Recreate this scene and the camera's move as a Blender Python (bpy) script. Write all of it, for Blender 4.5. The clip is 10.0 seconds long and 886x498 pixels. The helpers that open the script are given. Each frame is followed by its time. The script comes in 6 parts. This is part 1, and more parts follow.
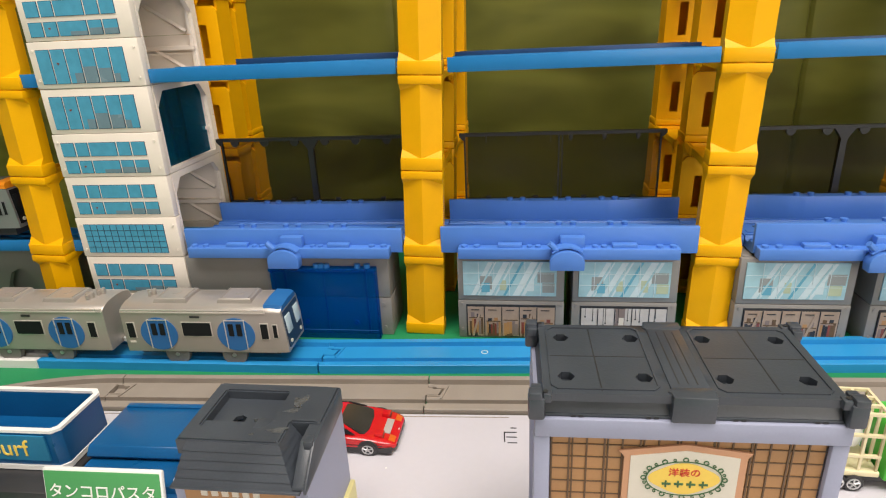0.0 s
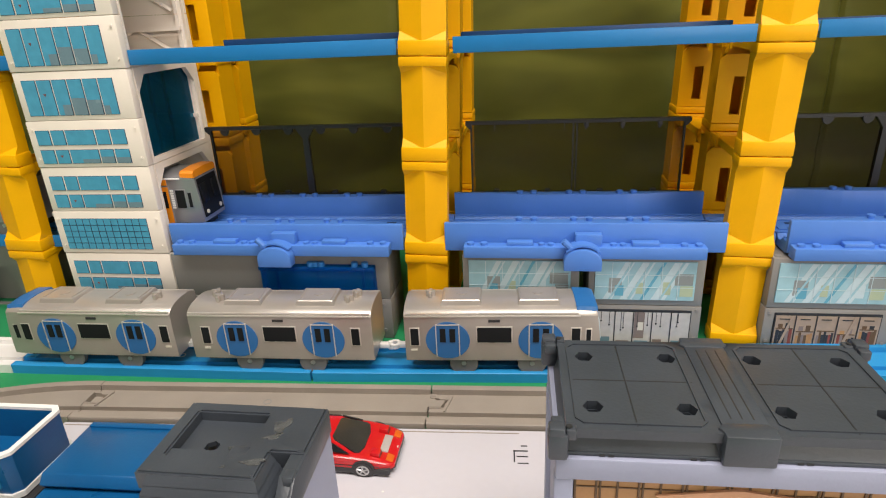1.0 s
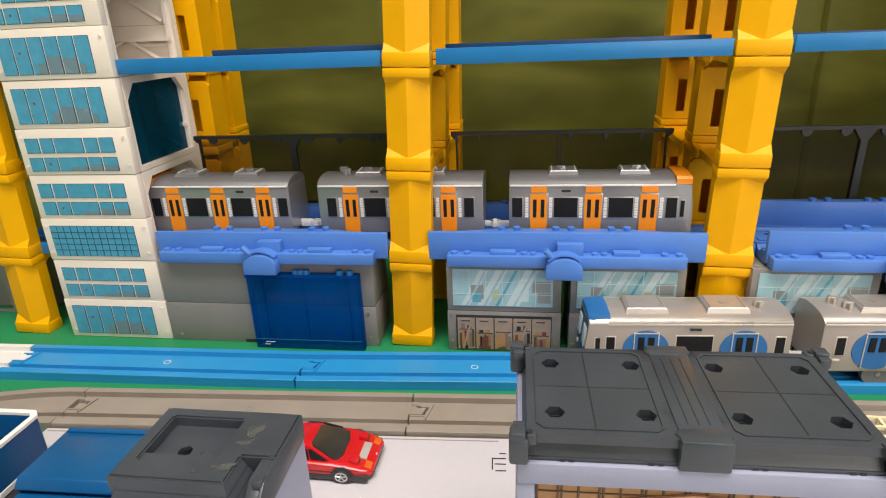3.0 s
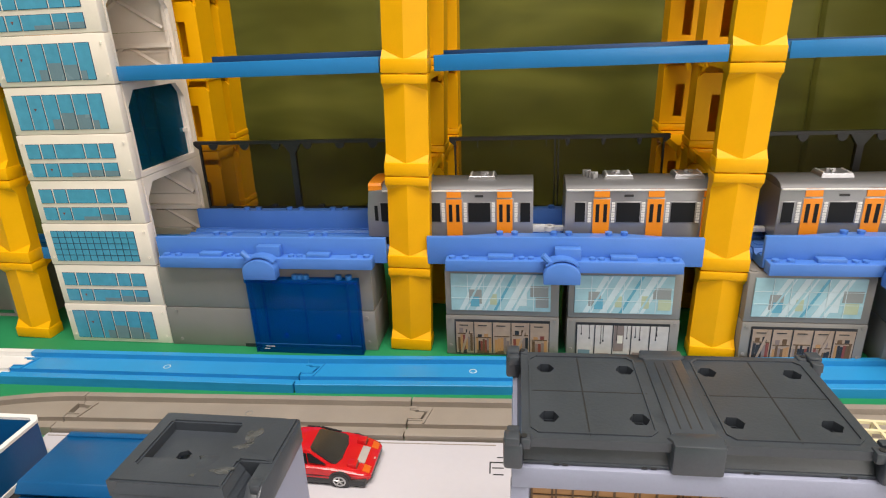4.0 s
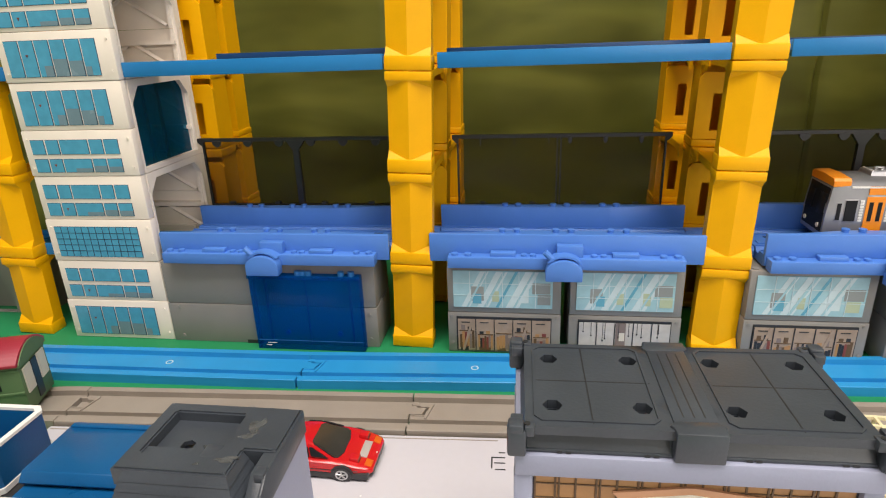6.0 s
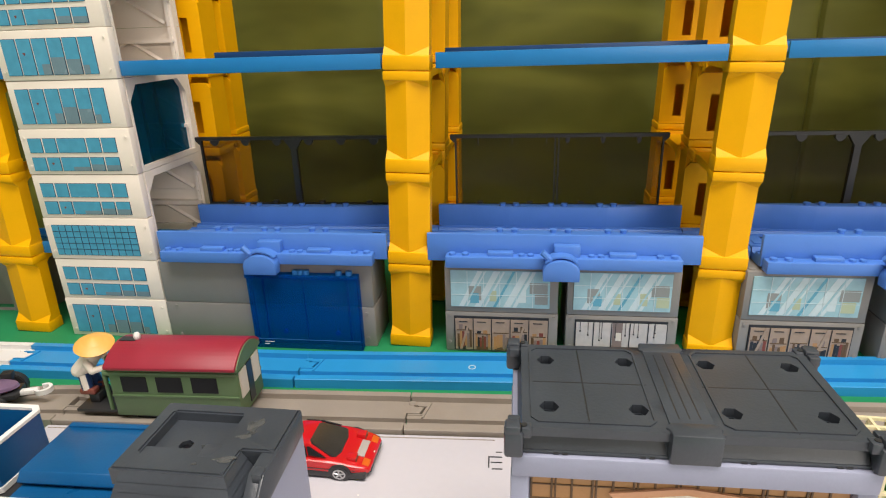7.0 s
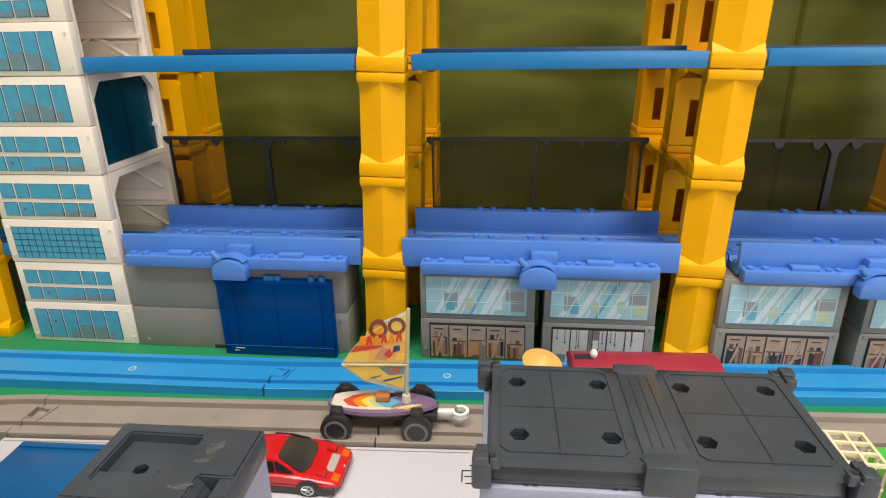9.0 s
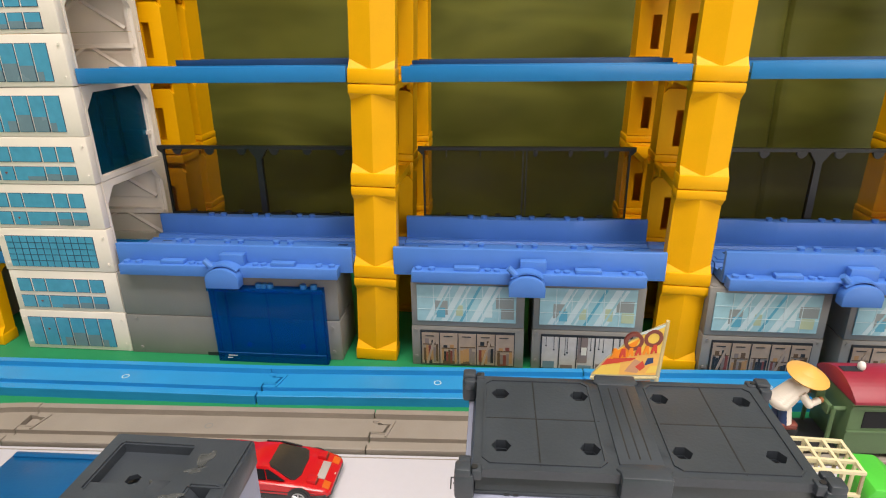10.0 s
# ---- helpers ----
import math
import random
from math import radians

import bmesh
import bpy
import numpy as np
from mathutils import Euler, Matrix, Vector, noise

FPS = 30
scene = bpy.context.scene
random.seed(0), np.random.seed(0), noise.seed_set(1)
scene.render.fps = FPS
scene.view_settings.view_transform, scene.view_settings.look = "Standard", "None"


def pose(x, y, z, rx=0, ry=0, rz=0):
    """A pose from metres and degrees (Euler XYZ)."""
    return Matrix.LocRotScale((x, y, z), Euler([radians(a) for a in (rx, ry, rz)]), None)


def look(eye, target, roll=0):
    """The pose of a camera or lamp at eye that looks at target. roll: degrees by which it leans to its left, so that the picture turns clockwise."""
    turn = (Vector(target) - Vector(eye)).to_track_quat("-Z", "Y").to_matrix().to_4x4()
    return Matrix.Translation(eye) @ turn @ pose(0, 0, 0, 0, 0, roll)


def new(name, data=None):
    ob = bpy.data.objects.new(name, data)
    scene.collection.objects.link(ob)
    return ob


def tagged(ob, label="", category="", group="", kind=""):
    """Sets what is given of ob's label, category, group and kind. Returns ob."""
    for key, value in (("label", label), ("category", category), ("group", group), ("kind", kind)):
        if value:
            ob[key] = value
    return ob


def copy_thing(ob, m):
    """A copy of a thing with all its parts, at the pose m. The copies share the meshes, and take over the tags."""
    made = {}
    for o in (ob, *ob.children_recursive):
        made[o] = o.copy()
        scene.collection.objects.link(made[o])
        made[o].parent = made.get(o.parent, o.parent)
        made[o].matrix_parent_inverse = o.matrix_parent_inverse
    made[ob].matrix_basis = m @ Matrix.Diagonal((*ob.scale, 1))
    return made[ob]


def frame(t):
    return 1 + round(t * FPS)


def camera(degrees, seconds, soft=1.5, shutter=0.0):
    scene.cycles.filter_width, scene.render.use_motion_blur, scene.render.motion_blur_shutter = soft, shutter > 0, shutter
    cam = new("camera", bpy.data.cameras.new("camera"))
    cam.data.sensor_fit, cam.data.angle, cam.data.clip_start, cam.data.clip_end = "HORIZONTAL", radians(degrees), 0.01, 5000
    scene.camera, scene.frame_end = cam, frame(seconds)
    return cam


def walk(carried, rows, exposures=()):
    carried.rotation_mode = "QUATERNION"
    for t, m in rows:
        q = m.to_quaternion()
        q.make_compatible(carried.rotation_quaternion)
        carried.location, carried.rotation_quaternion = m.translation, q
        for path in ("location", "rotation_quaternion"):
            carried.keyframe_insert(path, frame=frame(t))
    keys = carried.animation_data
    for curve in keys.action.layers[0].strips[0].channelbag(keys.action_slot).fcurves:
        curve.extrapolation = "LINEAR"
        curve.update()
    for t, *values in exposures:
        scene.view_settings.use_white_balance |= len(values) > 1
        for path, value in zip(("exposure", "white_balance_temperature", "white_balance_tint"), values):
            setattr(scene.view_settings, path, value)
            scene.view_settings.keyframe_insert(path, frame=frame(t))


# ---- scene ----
cam = camera(73.2, 10.0, soft=1.1)
PATH = [
    (0, (0.021, 0.011, 0.23), (-0.244, 1.859, -0.486), -2.8),
    (0.5, (0.02, 0.035, 0.226), (-0.256, 1.876, -0.507), -2.9),
    (1, (0.017, 0.044, 0.221), (-0.265, 1.881, -0.518), -2.8),
    (1.5, (0.021, 0.044, 0.222), (-0.261, 1.882, -0.513), -2.6),
    (2, (0.027, 0.044, 0.221), (-0.25, 1.887, -0.505), -2.5),
    (2.5, (0.027, 0.043, 0.221), (-0.248, 1.89, -0.496), -2.4),
    (4, (0.029, 0.04, 0.223), (-0.249, 1.893, -0.475), -2.5),
    (4.5, (0.032, 0.041, 0.222), (-0.247, 1.895, -0.472), -2.5),
    (5, (0.031, 0.04, 0.221), (-0.252, 1.896, -0.471), -2.4),
    (5.5, (0.028, 0.038, 0.219), (-0.254, 1.894, -0.469), -2.3),
    (7, (0.028, 0.037, 0.221), (-0.244, 1.892, -0.475), -2.0),
    (7.5, (0.025, 0.05, 0.22), (-0.234, 1.9, -0.494), -1.8),
    (8, (0.028, 0.054, 0.217), (-0.214, 1.905, -0.5), -1.5),
    (8.5, (0.03, 0.05, 0.223), (-0.2, 1.903, -0.494), -1.2),
    (9, (0.031, 0.048, 0.225), (-0.18, 1.904, -0.489), -1.0),
    (9.5, (0.033, 0.048, 0.226), (-0.17, 1.906, -0.486), -0.9),
    (10, (0.035, 0.045, 0.231), (-0.162, 1.905, -0.477), -0.9),
]
walk(cam, [(t, look(eye, target, roll)) for t, eye, target, roll in PATH])

# ---- world and light ----
world = bpy.data.worlds.new("world")
scene.world = world
world.use_nodes = True
world.node_tree.nodes["Background"].inputs[0].default_value = (0.9, 0.95, 1.0, 1)
world.node_tree.nodes["Background"].inputs[1].default_value = 0.25
scene.view_settings.exposure = 0.0


def lamp(name, m, size, size_y, watts, color):
    d = bpy.data.lights.new(name, "AREA")
    d.shape, d.size, d.size_y, d.energy, d.color = "RECTANGLE", size, size_y, watts, color
    ob = new(name, d)
    ob.matrix_world = m
    return ob


lamp("ceiling_lamp_glow", pose(0.20, -0.15, 1.60), 1.6, 0.7, 41, (1.0, 0.92, 0.85))
# soft light added behind the camera to brighten upright faces; no source is seen
lamp("front_soft_light", look((1.2, -2.15, 0.85), (0.05, 0.42, 0.12)), 2.2, 1.5, 44, (1.0, 0.92, 0.85))

# ---- materials ----
MATS = {}


def nodes_of(name):
    m = bpy.data.materials.new(name)
    m.use_nodes = True
    nt = m.node_tree
    return m, nt, nt.nodes["Principled BSDF"]


def plastic(name, rgb, rough=0.38, vary=0.10, metal=0.0, bump=0.02, scale=45.0, spec=0.5):
    """Moulded plastic or paint: two scales of tone, fine relief, uneven gloss."""
    if name in MATS:
        return MATS[name]
    m, nt, p = nodes_of(name)
    N, L = nt.nodes, nt.links
    co = N.new("ShaderNodeTexCoord")
    big, fine = N.new("ShaderNodeTexNoise"), N.new("ShaderNodeTexNoise")
    big.inputs["Scale"].default_value, fine.inputs["Scale"].default_value = scale, scale * 22
    big.inputs["Detail"].default_value, fine.inputs["Detail"].default_value = 3, 2
    L.new(co.outputs["Object"], big.inputs["Vector"]), L.new(co.outputs["Object"], fine.inputs["Vector"])
    mixn = N.new("ShaderNodeMath")
    mixn.operation = "MULTIPLY_ADD"
    L.new(fine.outputs["Fac"], mixn.inputs[0])
    mixn.inputs[1].default_value = 0.35
    L.new(big.outputs["Fac"], mixn.inputs[2])
    ramp = N.new("ShaderNodeValToRGB")
    lo, hi = 1 - vary, 1 + vary
    ramp.color_ramp.elements[0].position, ramp.color_ramp.elements[1].position = 0.35, 0.95
    ramp.color_ramp.elements[0].color = (*[min(1, c * lo) for c in rgb], 1)
    ramp.color_ramp.elements[1].color = (*[min(1, c * hi) for c in rgb], 1)
    L.new(mixn.outputs[0], ramp.inputs["Fac"])
    L.new(ramp.outputs["Color"], p.inputs["Base Color"])
    rr = N.new("ShaderNodeMapRange")
    rr.inputs["To Min"].default_value, rr.inputs["To Max"].default_value = rough * 0.8, min(1, rough * 1.3)
    L.new(big.outputs["Fac"], rr.inputs["Value"])
    L.new(rr.outputs["Result"], p.inputs["Roughness"])
    p.inputs["Metallic"].default_value = metal
    p.inputs["Specular IOR Level"].default_value = spec
    b = N.new("ShaderNodeBump")
    b.inputs["Strength"].default_value, b.inputs["Distance"].default_value = bump * 4, 0.0006
    L.new(fine.outputs["Fac"], b.inputs["Height"])
    L.new(b.outputs["Normal"], p.inputs["Normal"])
    MATS[name] = m
    return m


def tinted(name, rgb, through_mix, rough=0.12, body=None):
    """Clear tinted plastic: light goes through and takes the tint, the rest is gloss and body colour."""
    if name in MATS:
        return MATS[name]
    m, nt, p = nodes_of(name)
    N, L = nt.nodes, nt.links
    t = N.new("ShaderNodeBsdfTransparent")
    t.inputs["Color"].default_value = (*rgb, 1)
    p.inputs["Base Color"].default_value = (*(body or rgb), 1)
    n = N.new("ShaderNodeTexNoise")
    n.inputs["Scale"].default_value = 90
    rr = N.new("ShaderNodeMapRange")
    rr.inputs["To Min"].default_value, rr.inputs["To Max"].default_value = rough * 0.6, rough * 1.8
    L.new(n.outputs["Fac"], rr.inputs["Value"])
    L.new(rr.outputs["Result"], p.inputs["Roughness"])
    mx = N.new("ShaderNodeMixShader")
    mx.inputs[0].default_value = through_mix
    L.new(p.outputs[0], mx.inputs[1])
    L.new(t.outputs[0], mx.inputs[2])
    L.new(mx.outputs[0], N["Material Output"].inputs[0])
    MATS[name] = m
    return m


# beam blue darkened: the shade on the rear overhead tracks is in this colour
SHADED_BEAM = plastic("shaded_track_plastic", (0.006, 0.045, 0.14), 0.4, 0.08)
CAR_GLASS = plastic("dark_car_glass", (0.035, 0.033, 0.030), 0.10, 0.3, spec=0.7)
YELLOW = plastic("yellow_plastic", (0.86, 0.425, 0.0004), 0.42, 0.05, spec=0.22)
TRACK_BLUE = plastic("track_blue_plastic", (0.024, 0.275, 0.60), 0.35, 0.06)
BEAM_BLUE = plastic("beam_blue_plastic", (0.012, 0.185, 0.47), 0.35, 0.06)
GIRDER_BLUE = plastic("girder_blue_plastic", (0.080, 0.220, 0.64), 0.36, 0.05)
ROAD_GREY = plastic("grey_track_plastic", (0.30, 0.26, 0.22), 0.5, 0.10)
WALL_GREY = plastic("grey_plastic", (0.245, 0.235, 0.22), 0.45, 0.07)
ROOF_GREY = plastic("charcoal_plastic", (0.045, 0.053, 0.066), 0.32, 0.18, spec=0.6)
LAVENDER = plastic("lavender_plastic", (0.315, 0.335, 0.455), 0.45, 0.05)
TOWER_WHITE = plastic("warm_white_plastic", (0.84, 0.76, 0.67), 0.4, 0.04)
WHITE = plastic("white_plastic", (0.80, 0.79, 0.77), 0.4, 0.04)
BOARD_WHITE = plastic("board_white_plastic", (0.60, 0.58, 0.63), 0.55, 0.04, scale=12)
SILVER = plastic("silver_paint", (0.46, 0.42, 0.38), 0.34, 0.06, metal=0.5)
SILVER_COOL = plastic("silver_paint_cool", (0.36, 0.36, 0.38), 0.29, 0.06, metal=0.6)
ROOF_COOL = plastic("coach_roof_grey", (0.17, 0.17, 0.175), 0.45, 0.08, metal=0.2)
DARK = plastic("black_plastic", (0.026, 0.026, 0.028), 0.35, 0.2)
WHEEL_GREY = plastic("wheel_grey_plastic", (0.16, 0.15, 0.14), 0.45, 0.15)
WINDOW_BLACK = plastic("window_black", (0.010, 0.011, 0.013), 0.45, 0.2, spec=0.2)
TRIM = plastic("bright_silver_trim", (0.66, 0.62, 0.56), 0.28, 0.06, metal=0.45)
OVAL_BLUE = plastic("oval_blue_paint", (0.022, 0.14, 0.38), 0.35, 0.06)
DOOR_ORANGE = plastic("orange_paint", (0.85, 0.27, 0.01), 0.36, 0.05)
AMBER = plastic("amber_paint", (0.62, 0.12, 0.01), 0.3, 0.06)
WHEEL_PALE = plastic("pale_grey_paint", (0.42, 0.38, 0.36), 0.35, 0.08)
CABOOSE_GREEN = plastic("dull_green_paint", (0.10, 0.17, 0.075), 0.5, 0.1)
CABOOSE_RED = plastic("dark_red_paint", (0.30, 0.02, 0.04), 0.4, 0.1)
CAR_RED = plastic("red_car_paint", (0.54, 0.010, 0.014), 0.15, 0.06, spec=0.7)
SHED_BLUE = plastic("deep_blue_plastic", (0.004, 0.085, 0.24), 0.28, 0.12)
SIGN_GREEN = plastic("green_print", (0.07, 0.30, 0.10), 0.5, 0.06)
TAN = plastic("tan_print", (0.40, 0.215, 0.090), 0.55, 0.12)
BROWN_LINE = plastic("brown_print", (0.12, 0.07, 0.035), 0.6, 0.1)
PEACH = plastic("peach_print", (0.56, 0.30, 0.17), 0.55, 0.05)
PAPER = plastic("cream_print", (0.66, 0.62, 0.53), 0.55, 0.04)
PAPER_YELLOW = plastic("yellow_print", (0.82, 0.58, 0.10), 0.55, 0.05)
INK_GREEN = plastic("dark_green_ink", (0.05, 0.13, 0.05), 0.6, 0.1)
INK_RED = plastic("red_ink", (0.60, 0.06, 0.03), 0.55, 0.1)
CREAM = plastic("cream_plastic", (0.74, 0.66, 0.42), 0.45, 0.05)
LIME = plastic("lime_plastic", (0.08, 0.55, 0.05), 0.4, 0.06)
PALE_YELLOW = plastic("pale_yellow_plastic", (0.75, 0.68, 0.32), 0.45, 0.05)
PALE_BROWN = plastic("shop_pale_brown_print", (0.26, 0.29, 0.29), 0.3, 0.1)
PANE = plastic("tower_window_print", (0.075, 0.33, 0.50), 0.22, 0.12, scale=160)
SIGN_BLUE = plastic("teal_blue_print", (0.02, 0.17, 0.32), 0.4, 0.1)
PANE_GREY = plastic("tower_skyline_print", (0.16, 0.25, 0.30), 0.25, 0.12)
NAVY_LINE = plastic("navy_print", (0.02, 0.05, 0.10), 0.4, 0.1)
SKY_PANE = plastic("shop_glass_print", (0.34, 0.56, 0.63), 0.22, 0.10, scale=120)
SKY_LIGHT = plastic("shop_glass_light_print", (0.55, 0.68, 0.72), 0.22, 0.08)
SKY_DEEP = plastic("shop_glass_deep_print", (0.12, 0.38, 0.52), 0.22, 0.08)
OLIVE = plastic("shop_olive_print", (0.42, 0.50, 0.34), 0.3, 0.1)
BROWN_GREY = plastic("shop_brown_print", (0.22, 0.17, 0.15), 0.3, 0.1)
INTERIOR = plastic("shop_interior_print", (0.36, 0.27, 0.20), 0.3, 0.12, scale=200)
INTERIOR_PALE = plastic("shop_interior_pale_print", (0.52, 0.49, 0.46), 0.3, 0.10, scale=200)
MAROON = plastic("maroon_print", (0.20, 0.05, 0.035), 0.35, 0.15)
STEEL = plastic("bright_steel", (0.55, 0.55, 0.55), 0.3, 0.1, metal=0.8)
STRAW = plastic("straw_yellow_plastic", (0.80, 0.44, 0.10), 0.4, 0.08)
SKIN = plastic("orange_brown_plastic", (0.45, 0.16, 0.05), 0.45, 0.08)
NAVY = plastic("navy_plastic", (0.02, 0.05, 0.16), 0.45, 0.1)
PURPLE = plastic("purple_print", (0.20, 0.13, 0.22), 0.3, 0.2)
GREEN_BASE = plastic("green_base_board", (0.012, 0.24, 0.085), 0.62, 0.10, scale=14)


def satin(name, dark, light):
    """Hanging satin cloth: broad patches of light and shade put into the colour, faint weave and soft gloss."""
    m, nt, p = nodes_of(name)
    N, L = nt.nodes, nt.links
    co = N.new("ShaderNodeTexCoord")
    mp = N.new("ShaderNodeMapping")
    mp.inputs["Scale"].default_value = (2.2, 1.0, 6.5)
    L.new(co.outputs["Object"], mp.inputs["Vector"])
    light_cloud, weave = N.new("ShaderNodeTexNoise"), N.new("ShaderNodeTexNoise")
    light_cloud.inputs["Scale"].default_value, light_cloud.inputs["Detail"].default_value = 2.6, 2.5
    light_cloud.inputs["Distortion"].default_value = 0.6
    weave.inputs["Scale"].default_value = 900
    L.new(mp.outputs["Vector"], light_cloud.inputs["Vector"]), L.new(co.outputs["Object"], weave.inputs["Vector"])
    ramp = N.new("ShaderNodeValToRGB")
    ramp.color_ramp.elements[0].position, ramp.color_ramp.elements[1].position = 0.34, 0.70
    ramp.color_ramp.elements[0].color, ramp.color_ramp.elements[1].color = (*dark, 1), (*light, 1)
    L.new(light_cloud.outputs["Fac"], ramp.inputs["Fac"]), L.new(ramp.outputs["Color"], p.inputs["Base Color"])
    p.inputs["Roughness"].default_value = 0.48
    p.inputs["Specular IOR Level"].default_value = 0.45
    b = N.new("ShaderNodeBump")
    b.inputs["Strength"].default_value, b.inputs["Distance"].default_value = 0.05, 0.0004
    L.new(weave.outputs["Fac"], b.inputs["Height"]), L.new(b.outputs["Normal"], p.inputs["Normal"])
    return m


# shaded and lit olive of the cloth, mixed in broad patches
CURTAIN = satin("olive_satin_cloth", (0.112, 0.113, 0.018), (0.285, 0.290, 0.052))
ROOM_WHITE = plastic("room_wall_paint", (0.72, 0.70, 0.66), 0.8, 0.05, scale=3)
WOOD = plastic("floor_wood", (0.28, 0.17, 0.09), 0.5, 0.2, scale=6)
CLEAR_BLUE = tinted("clear_blue_plastic", (0.09, 0.60, 0.95), 0.80, 0.10, (0.004, 0.15, 0.42))
CLEAR_TEAL = tinted("clear_teal_plastic", (0.03, 0.45, 0.62), 0.62, 0.12, (0.004, 0.11, 0.20))
CLEAR_SMOKE = tinted("clear_smoke_plastic", (0.74, 0.70, 0.66), 0.90, 0.10, (0.06, 0.055, 0.05))
CLEAR_SAIL = tinted("clear_sail_film", (0.95, 0.93, 0.85), 0.45, 0.15, (0.8, 0.7, 0.4))


# ---- mesh helpers ----
def box(bm, x0, x1, y0, y1, z0, z1, bev=0.0, m=None):
    r = bmesh.ops.create_cube(bm, size=1)
    vs = r["verts"]
    for v in vs:
        v.co = Vector(((x0 + x1) / 2 + v.co.x * (x1 - x0), (y0 + y1) / 2 + v.co.y * (y1 - y0), (z0 + z1) / 2 + v.co.z * (z1 - z0)))
    if bev:
        es = list({e for v in vs for e in v.link_edges})
        r = bmesh.ops.bevel(bm, geom=es, offset=bev, segments=2, affect="EDGES", profile=0.5)
        vs = list({v for f in r["faces"] for v in f.verts} | {v for v in vs if v.is_valid})
    if m is not None:
        bmesh.ops.transform(bm, matrix=m, verts=[v for v in vs if v.is_valid])
    return vs


AX = {"x": lambda a, u, v: (a, u, v), "y": lambda a, u, v: (u, a, v), "z": lambda a, u, v: (u, v, a)}


def prism(bm, pts, axis, a, b, bev=0.0):
    """A polygon (u, v) drawn along an axis from a to b."""
    f = AX[axis]
    A, B = [bm.verts.new(f(a, *p)) for p in pts], [bm.verts.new(f(b, *p)) for p in pts]
    n = len(pts)
    fs = [bm.faces.new(A), bm.faces.new(B[::-1])] + [bm.faces.new((A[i], B[i], B[(i + 1) % n], A[(i + 1) % n])) for i in range(n)]
    bmesh.ops.recalc_face_normals(bm, faces=fs)
    if bev:
        es = list({e for fc in fs for e in fc.edges})
        bmesh.ops.bevel(bm, geom=es, offset=bev, segments=2, affect="EDGES", profile=0.5)


def ring(bm, outer, inner, axis, a, b):
    """A slab with a hole: outer and inner loops with as many points each."""
    f = AX[axis]
    n = len(outer)
    L = [[bm.verts.new(f(d, *p)) for p in pts] for pts in (outer, inner) for d in (a, b)]
    oa, ob, ia, ib = L
    fs = []
    for i in range(n):
        j = (i + 1) % n
        fs += [bm.faces.new(q) for q in ((oa[i], oa[j], ia[j], ia[i]), (ob[i], ib[i], ib[j], ob[j]), (oa[i], ob[i], ob[j], oa[j]), (ia[i], ia[j], ib[j], ib[i]))]
    bmesh.ops.recalc_face_normals(bm, faces=fs)


def cyl(bm, x, y, z, axis, r, h, n=16, r2=None):
    """A cylinder or cone that starts at the point and runs h along the axis."""
    m = {"x": pose(x + h / 2, y, z, 0, 90, 0), "y": pose(x, y + h / 2, z, -90, 0, 0), "z": pose(x, y, z + h / 2)}[axis]
    bmesh.ops.create_cone(bm, cap_ends=True, segments=n, radius1=r, radius2=r if r2 is None else r2, depth=h, matrix=m)


def ball(bm, x, y, z, rx, ry, rz, n=14):
    bmesh.ops.create_uvsphere(bm, u_segments=n, v_segments=max(6, n * 2 // 3), radius=1, matrix=Matrix.Translation((x, y, z)) @ Matrix.Diagonal((rx, ry, rz, 1)))


def rod(bm, a, b, r, n=8):
    a, b = Vector(a), Vector(b)
    q = (b - a).to_track_quat("Z", "Y").to_matrix().to_4x4()
    bmesh.ops.create_cone(bm, cap_ends=True, segments=n, radius1=r, radius2=r, depth=(b - a).length, matrix=Matrix.Translation((a + b) / 2) @ q)


def mesh_of(bm, name, material, smooth=29):
    me = bpy.data.meshes.new(name)
    bm.to_mesh(me)
    bm.free()
    me.materials.append(material)
    me.polygons.foreach_set("use_smooth", [True] * len(me.polygons))
    me.set_sharp_from_angle(angle=radians(smooth))
    return me


def part(name, bm, material, parent, label=""):
    """Links a bmesh as one mesh object under a thing or under a part."""
    ob = new(name, mesh_of(bm, name, material))
    ob.parent = parent
    if label:
        ob["label"] = label
    return ob


def thing(name, label, category, m=None, group="", kind=""):
    ob = new(name)
    ob.empty_display_size = 0.01
    if m is not None:
        ob.matrix_world = m
    return tagged(ob, label, category, group, kind)


def solid(name, bm, material, label, category="", m=None, group="", kind=""):
    ob = new(name, mesh_of(bm, name, material))
    if m is not None:
        ob.matrix_world = m
    return tagged(ob, label, category, group, kind)


def boxp(name, mat, parent, x0, x1, y0, y1, z0, z1, bev=0.0, label=""):
    bm = bmesh.new()
    box(bm, x0, x1, y0, y1, z0, z1, bev)
    return part(name, bm, mat, parent, label)


def letters(name, text, size, mat, parent, m, deep=0.00015, label=""):
    cu = bpy.data.curves.new(name, "FONT")
    cu.body, cu.size, cu.extrude, cu.align_x, cu.align_y = text, size, deep, "CENTER", "CENTER"
    cu.resolution_u = 3
    tmp = bpy.data.objects.new(name, cu)
    scene.collection.objects.link(tmp)
    dg = bpy.context.evaluated_depsgraph_get()
    me = bpy.data.meshes.new_from_object(tmp.evaluated_get(dg))
    scene.collection.objects.unlink(tmp)
    bpy.data.objects.remove(tmp)
    me.materials.clear()
    me.materials.append(mat)
    ob = new(name, me)
    ob.parent, ob.matrix_basis = parent, m
    if label:
        ob["label"] = label
    return ob


